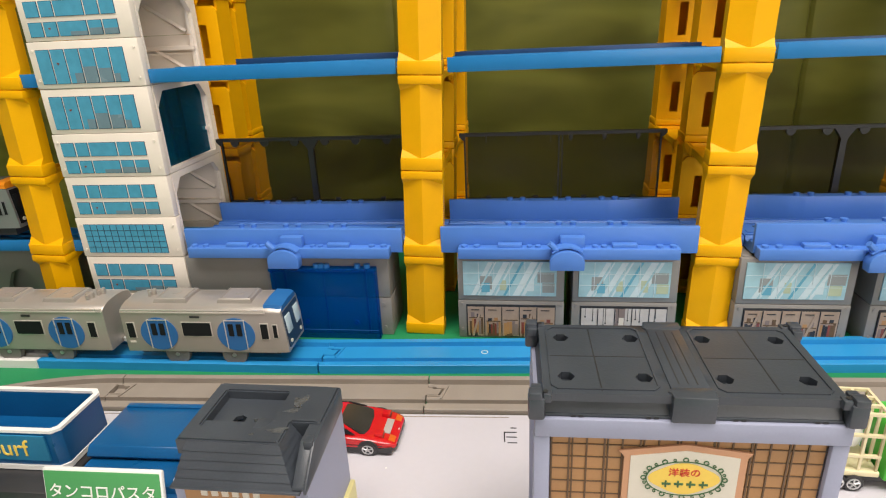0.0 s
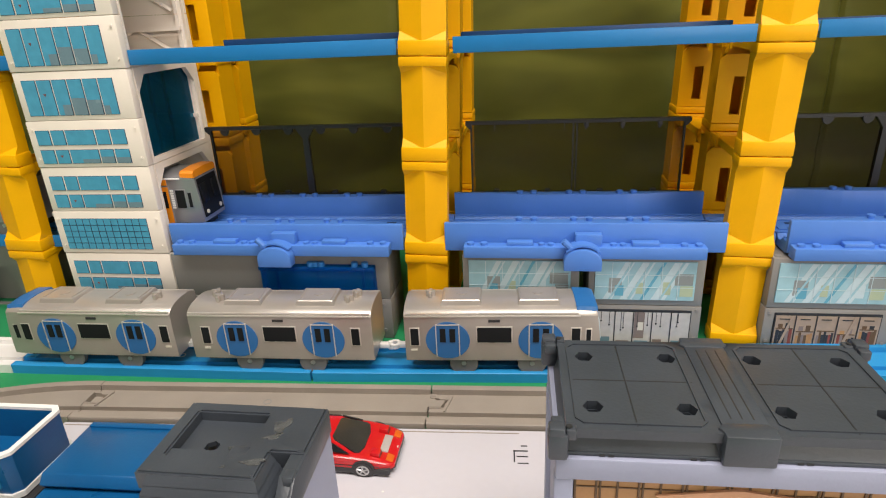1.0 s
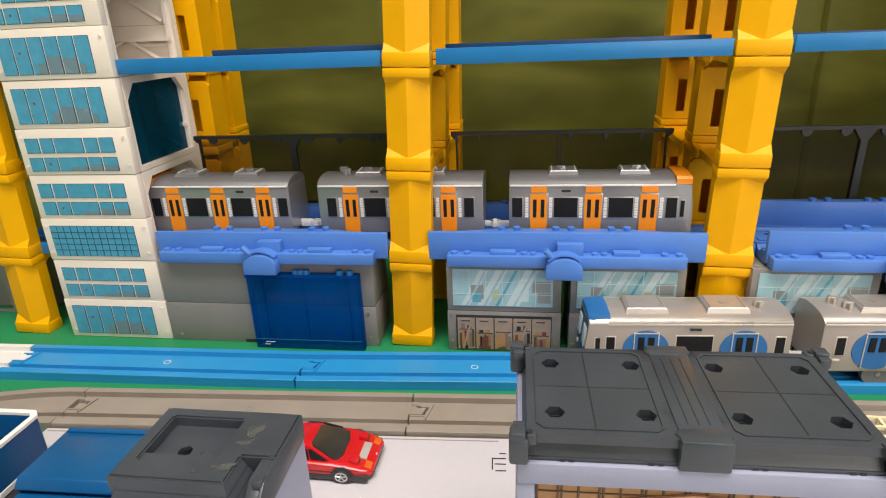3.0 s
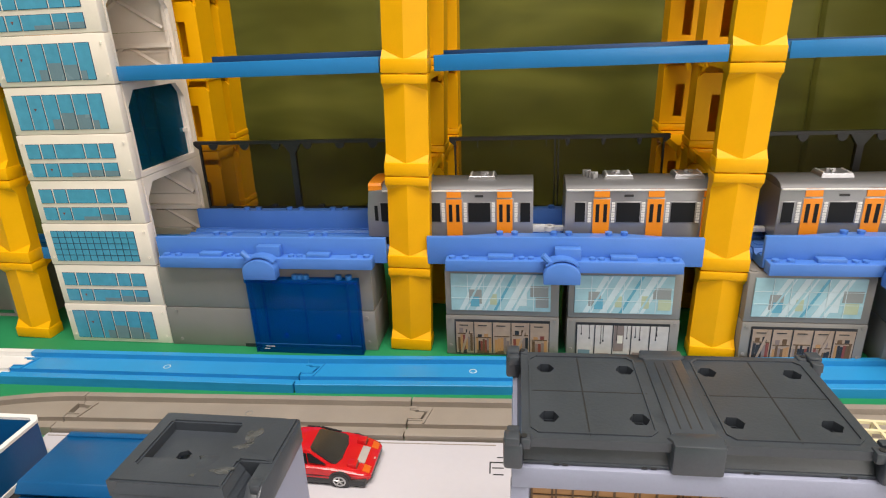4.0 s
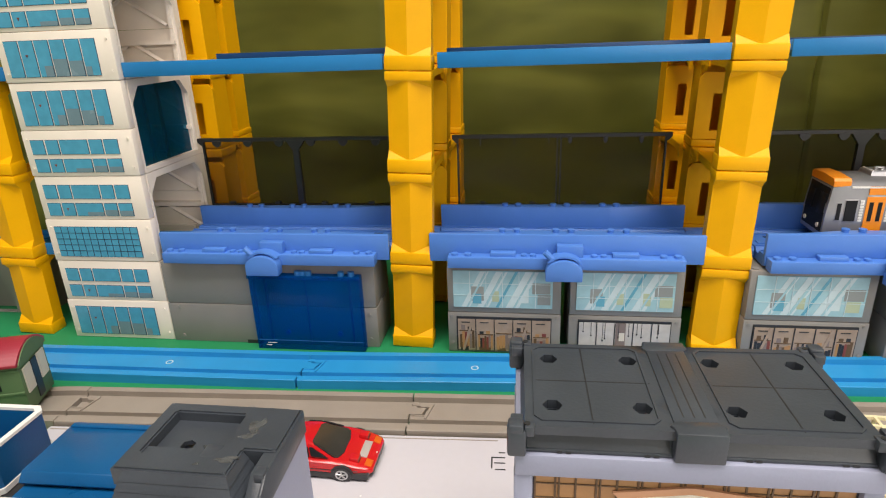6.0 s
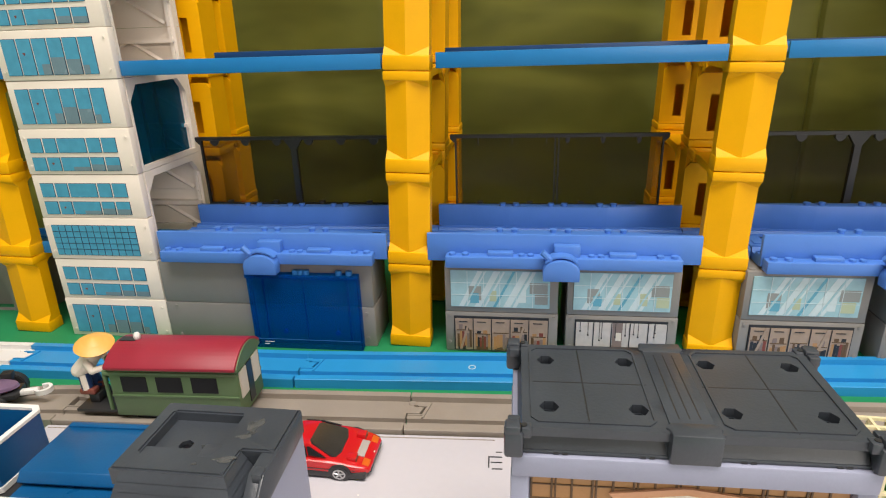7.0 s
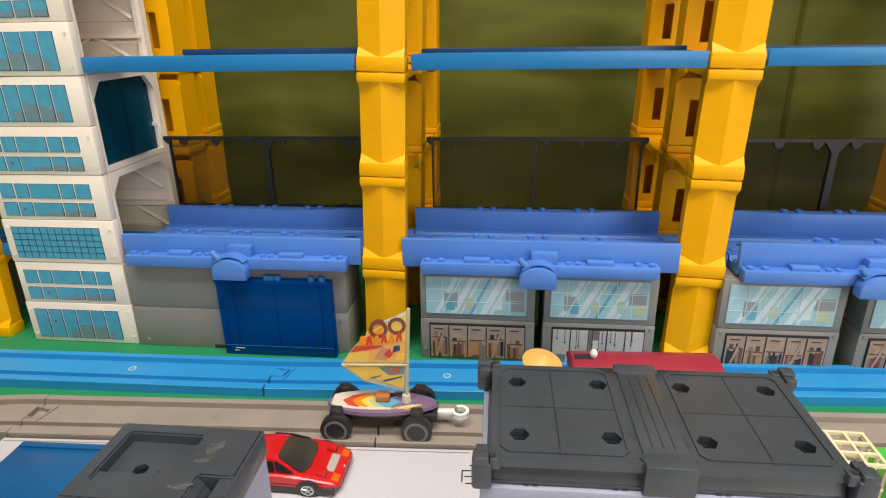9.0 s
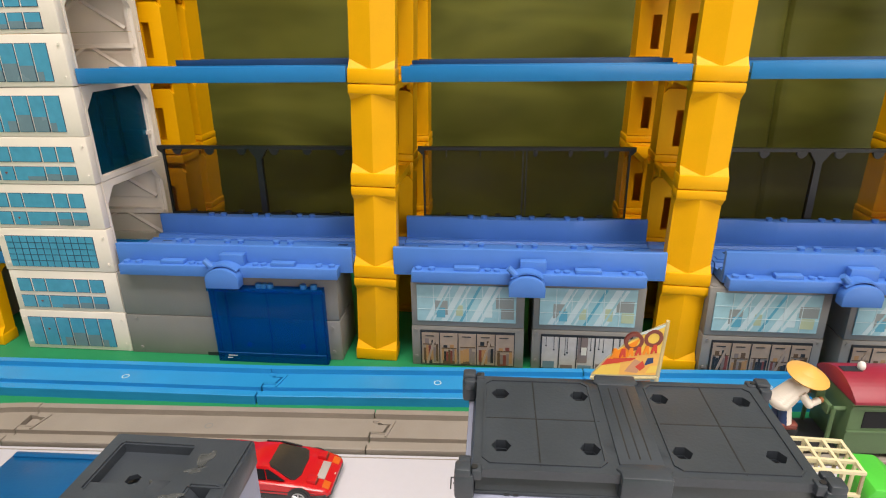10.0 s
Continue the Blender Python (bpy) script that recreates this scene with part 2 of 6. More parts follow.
def loft(bm, sections):
    """Joins closed loops of as many points each into one skin with end caps."""
    L = [[bm.verts.new(p) for p in s] for s in sections]
    n = len(L[0])
    for a, b in zip(L, L[1:]):
        for k in range(n):
            bm.faces.new((a[k], a[(k + 1) % n], b[(k + 1) % n], b[k]))
    bm.faces.new(L[0]), bm.faces.new(L[-1][::-1])
    bmesh.ops.recalc_face_normals(bm, faces=bm.faces[:])


# ---- room, table, backdrop ----
def room():
    bm = bmesh.new()
    box(bm, -2.6, 3.0, -2.4, 1.6, -0.80, -0.75)
    solid("floor", bm, WOOD, "brown wooden floor of the room", "floor", kind="structure")
    bm = bmesh.new()
    box(bm, -2.6, 3.0, -2.4, 1.6, 1.65, 1.70)
    solid("ceiling", bm, ROOM_WHITE, "white painted ceiling of the room", "ceiling", kind="structure")
    for n, b in (("wall_north", (-2.6, 3.0, 1.5, 1.6)), ("wall_south", (-2.6, 3.0, -2.4, -2.3)), ("wall_west", (-2.6, -2.5, -2.3, 1.5)), ("wall_east", (2.9, 3.0, -2.3, 1.5))):
        bm = bmesh.new()
        box(bm, *b, -0.75, 1.65)
        solid(n, bm, ROOM_WHITE, "plain off-white painted room wall", "wall", kind="structure")
    t = thing("table", "long low table with a green painted top", "table", kind="structure")
    boxp("tabletop", GREEN_BASE, t, -1.75, 2.45, -0.35, 0.75, -0.03, 0.0, 0.002)
    for x in (-1.68, 2.38):
        for y in (-0.28, 0.66):
            boxp("leg", WOOD, t, x - 0.03, x + 0.03, y - 0.03, y + 0.03, -0.75, -0.03, 0.002)
    # hanging cloth with shallow folds and two pressed creases
    bm = bmesh.new()
    nx, nz = 1400, 44
    grid = []
    for i in range(nx + 1):
        x = -1.75 + 4.2 * i / nx
        col = []
        for k in range(nz + 1):
            z = 0.0 + 0.9 * k / nz
            y = 0.655 + 0.008 * noise.noise(Vector((x * 4, z * 6, 1))) + 0.0035 * noise.noise(Vector((x * 9, z * 22, 5)))
            y += 0.0024 * noise.noise(Vector((x * 26, z * 44, 9)))
            for c in (0.293, -0.113, -0.42):
                y += 0.0045 * math.exp(-abs(x - c) / 0.0022)
            col.append(bm.verts.new((x, y, z)))
        grid.append(col)
    for i in range(nx):
        for k in range(nz):
            bm.faces.new((grid[i][k], grid[i + 1][k], grid[i + 1][k + 1], grid[i][k + 1]))
    bmesh.ops.solidify(bm, geom=bm.faces[:], thickness=0.002)
    solid("backdrop", bm, CURTAIN, "olive green hanging cloth with soft folds", "curtain", kind="structure")


room()


# ---- toy tracks on the table ----
def track_thing(material, label, group, length=0.216, wide=0.037, high=0.0068, ring_mat=WHITE):
    """One straight toy track: raised edges, two grooves, a middle bed, a hooked joint and a screw ring."""
    h, e, g, lip, mid = wide / 2, length / 2, 0.0036, 0.0050, 0.0075
    top = high - 0.0008
    t = thing("train_track", label, "toy track", group=group)
    bm = bmesh.new()
    prof = [(-h, 0), (-h, high - 0.0004), (-h + 0.0004, high), (-h + lip, high), (-h + lip + 0.0003, high - g), (h - lip - 0.0003, high - g), (h - lip, high), (h - 0.0004, high), (h, high - 0.0004), (h, 0)]
    prism(bm, prof, "x", -e + 0.0003, e - 0.0003)
    part("bed", bm, material, t)
    # middle strip: a hooked tongue at one end, the notch that takes it at the other
    bm = bmesh.new()
    prism(bm, [(-e + 0.0004, -mid), (e - 0.0004, -mid), (e - 0.0004, -0.0022), (e + 0.0075, -0.0022), (e + 0.0095, 0.0042), (e + 0.0040, 0.0042), (e + 0.0030, 0.0058), (e - 0.0030, 0.0058), (e - 0.0030, mid),
               (-e + 0.0004, mid), (-e + 0.0004, 0.0064), (-e + 0.0052, 0.0064), (-e + 0.0062, 0.0050), (-e + 0.0112, 0.0050), (-e + 0.0088, -0.0030), (-e + 0.0004, -0.0030)], "z", high - g, top)
    part("middle_strip", bm, material, t)
    # raised rim round the notch
    bm = bmesh.new()
    prism(bm, [(-e + 0.0090, -0.0072), (-e + 0.0102, -0.0072), (-e + 0.0138, 0.0072), (-e + 0.0126, 0.0072)], "z", top - 0.0004, top + 0.0009)
    box(bm, -e + 0.0006, -e + 0.0090, -0.0045, -0.0036, top - 0.0004, top + 0.0006)
    part("joint_rim", bm, material, t)
    for s, x0, x1 in ((-1, -e - 0.0040, -e + 0.0003), (1, e - 0.0003, e + 0.0035)):
        boxp("joint_tab", material, t, x0, x1, s * (h - lip - 0.0026) - 0.0012, s * (h - lip - 0.0026) + 0.0012, high - g - 0.0008, high - g + 0.0012)
    bm = bmesh.new()
    c = [(math.cos(radians(q)), math.sin(radians(q))) for q in range(0, 360, 24)]
    ring(bm, [(length * 0.042 + 0.0026 * x, 0.0026 * y) for x, y in c], [(length * 0.042 + 0.0019 * x, 0.0019 * y) for x, y in c], "z", high - 0.0012, high - 0.0007)
    part("screw_ring", bm, ring_mat, t)
    return t


GREY_YAW = math.degrees(math.atan(0.047))


def bend(x, knots, first):
    """Height in the plan and heading of a line of straights: (x, y) where it starts, then (x, slope) from each joint on."""
    y, x0, slope = first
    for xj, sj in knots:
        if x <= xj:
            break
        y, x0, slope = y + slope * (xj - x0), xj, sj
    return y + slope * (x - x0), math.degrees(math.atan(slope))


def blue_line(x):
    """Middle of the blue track: straights that meet at slight angles."""
    return bend(x, ((-0.123, 0.0577), (0.309, -0.020)), (0.3775, -0.123, 0.020))


CURVE_X, CURVE_R, CURVE_ARC = -0.2565, 0.216, 30.0


def grey_curve():
    """Joint, centre and start angle of the curved piece at the west end of the grey line."""
    y, a = bend(CURVE_X, (), (0.3335, -0.045, 0.047))
    return y, CURVE_X + CURVE_R * math.sin(radians(a)), y - CURVE_R * math.cos(radians(a)), a


def grey_line(x):
    if x >= CURVE_X:
        return bend(x, ((0.402, -0.020),), (0.3335, -0.045, 0.047))
    y, cx, cy, a = grey_curve()
    end = cx - CURVE_R * math.sin(radians(CURVE_ARC))
    u = max(x, end) - cx
    y = cy + math.sqrt(CURVE_R ** 2 - u * u)
    slope = -u / (y - cy)
    return y + slope * (min(x, end) - end), math.degrees(math.atan(slope))


def run_on(line, x, half=0.045):
    """Place and heading of a car whose wheels stand half its wheelbase before and behind x."""
    ya, yb = line(x - half)[0], line(x + half)[0]
    return (ya + yb) / 2, math.degrees(math.atan2(yb - ya, 2 * half))


def tracks():
    blue = track_thing(TRACK_BLUE, "bright blue plastic straight toy track on the green board", "blue toy tracks", ring_mat=SKY_LIGHT)
    places = [-0.123 + 0.216 * (k + 0.5) for k in range(10)] + [-0.123 - 0.216 * (k + 0.5) for k in range(7) if k != 1]
    for k, xc in enumerate(places):
        y, a = blue_line(xc)
        m = pose(xc, y, 0, 0, 0, a)
        if k == 0:
            blue.matrix_world = m
        else:
            copy_thing(blue, m)
    white = track_thing(WHITE, "white plastic straight toy track joined to the blue ones", "blue toy tracks")
    xc = -0.123 - 0.216 * 1.5
    white.matrix_world = pose(xc, blue_line(xc)[0], 0, 0, 0, blue_line(xc)[1])
    grey = track_thing(ROAD_GREY, "brownish grey plastic straight toy track beside the blue one", "grey toy tracks", wide=0.0375, high=0.0058, ring_mat=WALL_GREY)
    places = [-0.0405 + 0.216 * (k + 0.5) for k in range(-1, 9)]
    _, cx, cy, a0 = grey_curve()
    end = cx - CURVE_R * math.sin(radians(CURVE_ARC))
    places += [end - 0.216 * (k + 0.5) * math.cos(radians(CURVE_ARC)) for k in range(4)]
    for k, xc in enumerate(places):
        y, a = grey_line(xc)
        m = pose(xc, y, 0, 0, 0, a)
        if k == 0:
            grey.matrix_world = m
        else:
            copy_thing(grey, m)
    # the curved piece: the same section swept round its centre
    t = thing("train_track", "brownish grey plastic curved toy track", "toy track", group="grey toy tracks")
    h, high, lip = 0.01875, 0.0058, 0.0050
    bed = [(-h, 0), (-h, high), (-h + lip, high), (-h + lip + 0.0003, high - 0.0036), (h - lip - 0.0003, high - 0.0036), (h - lip, high), (h, high), (h, 0)]
    strip = [(-0.0075, high - 0.0037), (-0.0075, high - 0.0008), (0.0075, high - 0.0008), (0.0075, high - 0.0037)]
    for name, sect in (("bed", bed), ("middle_strip", strip)):
        bm = bmesh.new()
        rows = []
        for q in range(13):
            a = radians(a0 + 0.05 + (CURVE_ARC - a0 - 0.1) * q / 12)
            rows.append([(cx - (CURVE_R + u) * math.sin(a), cy + (CURVE_R + u) * math.cos(a), z) for u, z in sect])
        loft(bm, rows)
        part(name, bm, ROAD_GREY, t)


tracks()


def base_board():
    """White street plate in front of the grey track, with moulded lock marks."""
    t = thing("street_plate", "pale lilac-white plastic street base plate lying on the table", "base plate", pose(-0.045, 0.3135, 0, 0, 0, GREY_YAW))
    for x0, x1 in ((-0.212, 0.080), (0.081, 0.70)):
        boxp("plate", BOARD_WHITE, t, x0, x1, -0.42, 0.0, 0.0, 0.0032, 0.0005)
    boxp("edge_line", ROAD_GREY, t, -0.210, 0.058, -0.0030, -0.0024, 0.0030, 0.0034)
    for x0, x1, y0, y1 in ((0.0545, 0.0620, -0.0170, -0.0162), (0.0545, 0.0552, -0.0250, -0.0162), (0.0560, 0.0620, -0.0212, -0.0205), (0.0565, 0.0620, -0.0262, -0.0255), (0.0585, 0.0620, -0.0130, -0.0123)):
        boxp("lock_mark", DARK, t, x0, x1, y0, y1, 0.0030, 0.0034)
    bm = bmesh.new()
    cyl(bm, -0.01, -0.048, 0.003, "z", 0.0006, 0.0003, 10)
    part("mark", bm, WHITE, t)


base_board()

# ---- yellow gate piers ----
BLOCK = 0.0655


def leg_section(bm, w, front, back, ridge, z0, z1):
    """A pier leg with a ridge down its front face."""
    h = w / 2
    prism(bm, [(-h, front + ridge), (0, front), (h, front + ridge), (h, back), (-h, back)], "z", z0, z1)


def pier_block_meshes():
    """One storey of a pier: faceted front leg, slotted rear leg, cross bar with an arched corner."""
    out = []
    bm = bmesh.new()
    leg_section(bm, 0.0288, 0.0, 0.0138, 0.0046, 0.0, BLOCK)
    # foot and collar: flat blocks whose inner edges slope into the ridge
    for a, b, c in ((0.0003, 0.0092, 0.0145), (BLOCK - 0.0003, BLOCK - 0.0062, BLOCK - 0.0105)):
        lo, hi = min(a, b), max(a, b)
        box(bm, -0.0150, 0.0150, -0.0004, 0.0145, lo, hi, 0.0008)
        sg = 1 if c > b else -1
        for s in (-1, 1):
            p0, p1, p2, p3 = (s * 0.0146, 0.0000, b - sg * 0.0008), (0.0, -0.0001, b - sg * 0.0008), (s * 0.01445, 0.0056, b - sg * 0.001), (s * 0.01440, 0.0044, c)
            v = [bm.verts.new(p) for p in (p0, p1, p2, p3)]
            for q in ((0, 1, 3), (0, 3, 2), (1, 2, 3), (0, 2, 1)):
                bm.faces.new([v[i] for i in q])
    bmesh.ops.recalc_face_normals(bm, faces=bm.faces[:])
    out.append(("front_leg", mesh_of(bm, "front_leg", YELLOW, 25), ""))
    bm = bmesh.new()
    o = [(-0.0145, 0.006), (0.0145, 0.006), (0.0145, 0.040), (0.0145, 0.0495), (0.011, 0.0535), (-0.011, 0.0535), (-0.0145, 0.0495), (-0.0145, 0.040)]
    i = [(-0.0035, 0.012), (0.0035, 0.012), (0.0035, 0.030), (0.0035, 0.038), (0.0030, 0.0385), (-0.0030, 0.0385), (-0.0035, 0.038), (-0.0035, 0.030)]
    ring(bm, o, i, "y", 0.080, 0.083)
    box(bm, -0.0140, -0.0118, 0.083, 0.106, 0.0, BLOCK)
    box(bm, 0.0118, 0.0140, 0.083, 0.106, 0.0, BLOCK)
    box(bm, -0.0115, 0.0115, 0.094, 0.096, 0.0, BLOCK)
    box(bm, -0.0150, 0.0150, 0.079, 0.107, 0.0003, 0.0055, 0.0008)
    box(bm, -0.0150, 0.0150, 0.079, 0.107, BLOCK - 0.0075, BLOCK - 0.0003, 0.0008)
    out.append(("rear_leg", mesh_of(bm, "rear_leg", YELLOW), ""))
    bm = bmesh.new()
    for s in (-1, 1):
        x = s * 0.0115
        prism(bm, [(0.0140, BLOCK - 0.0005), (0.080, BLOCK - 0.0005), (0.080, BLOCK - 0.0110), (0.0765, BLOCK - 0.0075), (0.071, BLOCK - 0.0055), (0.024, BLOCK - 0.0055), (0.0180, BLOCK - 0.0075), (0.0140, BLOCK - 0.0110)], "x", x - 0.0012, x + 0.0012)
    box(bm, -0.0103, 0.0103, 0.0145, 0.079, BLOCK - 0.0045, BLOCK - 0.0030)
    for k in range(5):
        box(bm, -0.0145, -0.0129, 0.060 + k * 0.004, 0.062 + k * 0.004, BLOCK - 0.007, BLOCK + 0.0005)
    out.append(("cross_bar", mesh_of(bm, "cross_bar", YELLOW), ""))
    return out


PIER = pier_block_meshes()
PIER_GROUP = "yellow gate piers"


def pier(x, y, storeys, lean=0.0, yaw=0.0, front=True, bar=True):
    t = thing("gate_pier", "stacked bright yellow plastic toy gate pier on the green board" if front else "yellow plastic toy pier stack standing behind the viaduct", "toy pier", pose(x, y, 0, 0, lean, yaw), PIER_GROUP)
    for k in range(storeys):
        b = new("pier_block")
        b.parent, b.location = t, (0, 0, k * BLOCK)
        b.empty_display_size = 0.01
        for n, me, lab in PIER if front else PIER[1:] if bar else PIER[1:2]:
            o = new(n, me)
            o.parent = b
    return t


pier(-0.0550, 0.4195, 4, 2.1)
pier(0.1555, 0.4205, 4, 1.3, -2.5)
pier(-0.3660, 0.4195, 4, 2.0)
for k in range(1, 7):
    pier(0.1585 + 0.216 * k, 0.4200, 4)
for k in range(1, 4):
    pier(-0.3680 - 0.216 * k, 0.4195, 4)
# second row of stacks behind, and the one behind the tower
for x in (-0.2640, -0.0500, 0.1530, 0.3700):
    pier(x, 0.500, 4, 1.0, front=False)
pier(-0.2500, 0.4370, 4, 0.8, front=False, bar=False)


# ---- upper blue beams ----
def beam(x0, x1, z, y0=0.4215, mat=BEAM_BLUE, label="long blue plastic toy track laid between the yellow piers"):
    w = 0.037
    t = thing("overhead_track", label, "toy track", group="overhead tracks")
    boxp("front_rim", mat, t, x0, x1, y0, y0 + 0.0020, z, z + 0.0095, 0.0003)
    boxp("rear_rim", mat, t, x0, x1, y0 + w - 0.0020, y0 + w, z, z + 0.0082, 0.0003)
    boxp("bed", mat, t, x0 + 0.0002, x1 - 0.0002, y0 + 0.0020, y0 + w - 0.0020, z + 0.0003, z + 0.0035)
    for q in (0.0105, 0.0255):
        boxp("rail", mat, t, x0 + 0.002, x1 - 0.002, y0 + q, y0 + q + 0.0012, z + 0.0035, z + 0.0050)


# the rear track of each pair carries its shade as a darker blue
beam(-0.2430, -0.0640, 0.1975), beam(-0.1950, -0.0650, 0.2000, 0.4605, SHADED_BEAM, "plastic toy track behind the blue one, its shade put into a navy colour")
beam(-0.0290, 0.1440, 0.1972), beam(-0.0280, 0.1420, 0.1985, 0.4605, SHADED_BEAM, "plastic toy track behind the blue one, its shade put into a navy colour")
beam(0.1770, 0.3570, 0.1978), beam(0.1800, 0.3550, 0.1975, 0.4605, SHADED_BEAM, "plastic toy track behind the blue one, its shade put into a navy colour")
beam(-0.3500, -0.3240, 0.1972)
beam(-0.5660, -0.3860, 0.1972)
# lower deck track to the west of the tower
for k in range(4):
    beam(-0.3240 - 0.216 * (k + 1), -0.3260 - 0.216 * k, 0.0640, 0.4325, label="dark blue plastic toy track running into the tower")
beam(-0.3235, -0.2420, 0.0640, 0.4325, label="dark blue plastic toy track running through the tower")


# ---- blue viaduct deck ----
def girder(x0, x1, dz=0.0):
    """One viaduct span: front and rear parapets that rise to the middle, track bed, studs."""
    g = thing("viaduct_deck", "cornflower blue plastic toy viaduct deck with studded parapets", "toy viaduct", group="viaduct decks")
    L = x1 - x0
    # parapets with a flat top that swells inwards along the middle of the span
    for name, yo, yi, ym, z in (("front_parapet", 0.4190, 0.4226, 0.4290, 0.0876 + dz), ("rear_parapet", 0.4825, 0.4789, 0.4735, 0.0908 + dz)):
        bm = bmesh.new()
        edge = [(x0 + L * q, yi + (ym - yi) * w) for q, w in ((0, 0), (0.08, 0.0), (0.14, 0.12), (0.24, 0.75), (0.30, 1.0), (0.70, 1.0), (0.76, 0.75), (0.86, 0.12), (0.92, 0.0), (1, 0))]
        prism(bm, [(x1, yo), (x0, yo)] + edge, "z", 0.0690, z, 0.0004)
        p = part(name, bm, GIRDER_BLUE, g)
        for c in (-0.036, 0.0, 0.036):
            for d in (-0.0050, 0.0050):
                bm = bmesh.new()
                xs, ys = (x0 + x1) / 2 + c + d, yo + (ym - yo) * 0.62
                cyl(bm, xs, ys, z - 0.0002, "z", 0.0020, 0.0024, 14, 0.0024)
                cyl(bm, xs, ys, z + 0.0021, "z", 0.0014, 0.0003, 10)
                part("stud", bm, GIRDER_BLUE, p)
    bm = bmesh.new()
    prism(bm, [(0.4225, 0.0660), (0.4225, 0.0735), (0.4300, 0.0735), (0.4318, 0.0710), (0.4362, 0.0710), (0.4380, 0.0735), (0.4640, 0.0735), (0.4658, 0.0710), (0.4702, 0.0710), (0.4720, 0.0735), (0.4790, 0.0735), (0.4790, 0.0660)], "x", x0 + 0.0005, x1 - 0.0005)
    for xa in (x0 + 0.004, x1 - 0.012):
        box(bm, xa, xa + 0.008, 0.4440, 0.4500, 0.0734, 0.0742)
    for ya in (0.4288, 0.4388, 0.4626, 0.4726):
        box(bm, x0 + 0.001, x1 - 0.001, ya, ya + 0.0010, 0.0734, 0.0744)
    for s, xa in ((1, x0 + L * 0.22), (-1, x1 - L * 0.22)):
        for k in range(5):
            box(bm, xa + s * 0.004 * k - 0.0020, xa + s * 0.004 * k + 0.0020, 0.4400 + 0.0016 * k, 0.4410 + 0.0016 * k, 0.0734, 0.0745)
    part("track_bed", bm, GIRDER_BLUE, g).location = (0, 0, 0.0020)
    bm = bmesh.new()
    for xa in (x0 + 0.012, x1 - 0.020):
        box(bm, xa, xa + 0.007, 0.4300, 0.4345, 0.0756, 0.0758)
        box(bm, xa, xa + 0.007, 0.4415, 0.4455, 0.0756, 0.0758)
        box(bm, xa, xa + 0.007, 0.4560, 0.4590, 0.0756, 0.0758)
    part("bed_slot", bm, NAVY, g)
    # slot frames and the slanting check rails at both ends
    bm = bmesh.new()
    for s, xa in ((1, x0 + 0.010), (-1, x1 - 0.010)):
        for ya in (0.4290, 0.4352, 0.4404, 0.4462):
            box(bm, min(xa, xa + s * 0.012), max(xa, xa + s * 0.012), ya, ya + 0.0008, 0.0752, 0.0768)
        for q in (0.0, 0.0115):
            box(bm, xa + s * q - 0.0005, xa + s * q + 0.0005, 0.4290, 0.4360, 0.0752, 0.0768)
            box(bm, xa + s * q - 0.0005, xa + s * q + 0.0005, 0.4404, 0.4470, 0.0752, 0.0768)
        rod(bm, (xa + s * 0.012, 0.4410, 0.0760), (xa + s * 0.040, 0.4500, 0.0760), 0.0007, 6)
        rod(bm, (xa + s * 0.012, 0.4465, 0.0760), (xa + s * 0.034, 0.4560, 0.0760), 0.0007, 6)
    part("check_rail", bm, GIRDER_BLUE, g)
    return g


def canopy(x0, x1, knob=True):
    """Station edge in front of the deck: ledge with studs, raised pads and a round fan knob."""
    g = thing("station_ledge", "cornflower blue plastic ledge with studs and a fan-shaped knob", "toy platform", group="station ledges")
    boxp("ledge", GIRDER_BLUE, g, x0, x1, 0.4095, 0.4188, 0.0675, 0.0755, 0.0006)
    c = (x0 + x1) / 2
    for s in (-1, 1):
        boxp("pad", GIRDER_BLUE, g, c + s * 0.040 - 0.0085, c + s * 0.040 + 0.0085, 0.4120, 0.4175, 0.0750, 0.0782, 0.0004)
        for d in (0.0045, 0.0135):
            bm = bmesh.new()
            cyl(bm, c + s * ((x1 - x0) / 2 - d), 0.4140, 0.0752, "z", 0.0023, 0.0020, 12)
            part("stud", bm, GIRDER_BLUE, g)
        for d in (0.020, 0.026):
            bm = bmesh.new()
            cyl(bm, c + s * d, 0.4140, 0.0752, "z", 0.0021, 0.0018, 12)
            part("stud", bm, GIRDER_BLUE, g)
    if knob:
        fan = [(c - 0.0118, 0.0625), (c + 0.0118, 0.0625)] + [(c + 0.0120 * math.cos(a), 0.0685 + 0.0085 * math.sin(a)) for a in [radians(q) for q in range(0, 181, 15)]]
        bm = bmesh.new()
        prism(bm, fan, "y", 0.4010, 0.4094, 0.0006)
        k = part("fan_knob", bm, GIRDER_BLUE, g)
        bm = bmesh.new()
        arc = [(c + r * math.cos(a), 0.0672 + r * 0.86 * math.sin(a)) for r, order in ((0.0140, range(40, 141, 10)), (0.0128, range(140, 39, -10))) for a in [radians(q) for q in order]]
        prism(bm, arc, "y", 0.4035, 0.4135)
        box(bm, c - 0.0045, c + 0.0125, 0.4120, 0.4180, 0.0750, 0.0835, 0.0004)
        part("fan_rib", bm, GIRDER_BLUE, k)
        bm = bmesh.new()
        rod(bm, (c - 0.0125, 0.4060, 0.0815), (c - 0.0065, 0.4060, 0.0755), 0.0022, 10)
        part("lever", bm, GIRDER_BLUE, k)
    return g


SPANS = [(-0.2400, -0.0680), (-0.0390, 0.1425), (0.1790, 0.3560)]
for k, (x0, x1) in enumerate(SPANS):
    girder(x0, x1, (0.0, 0.0012, 0.0030)[k])
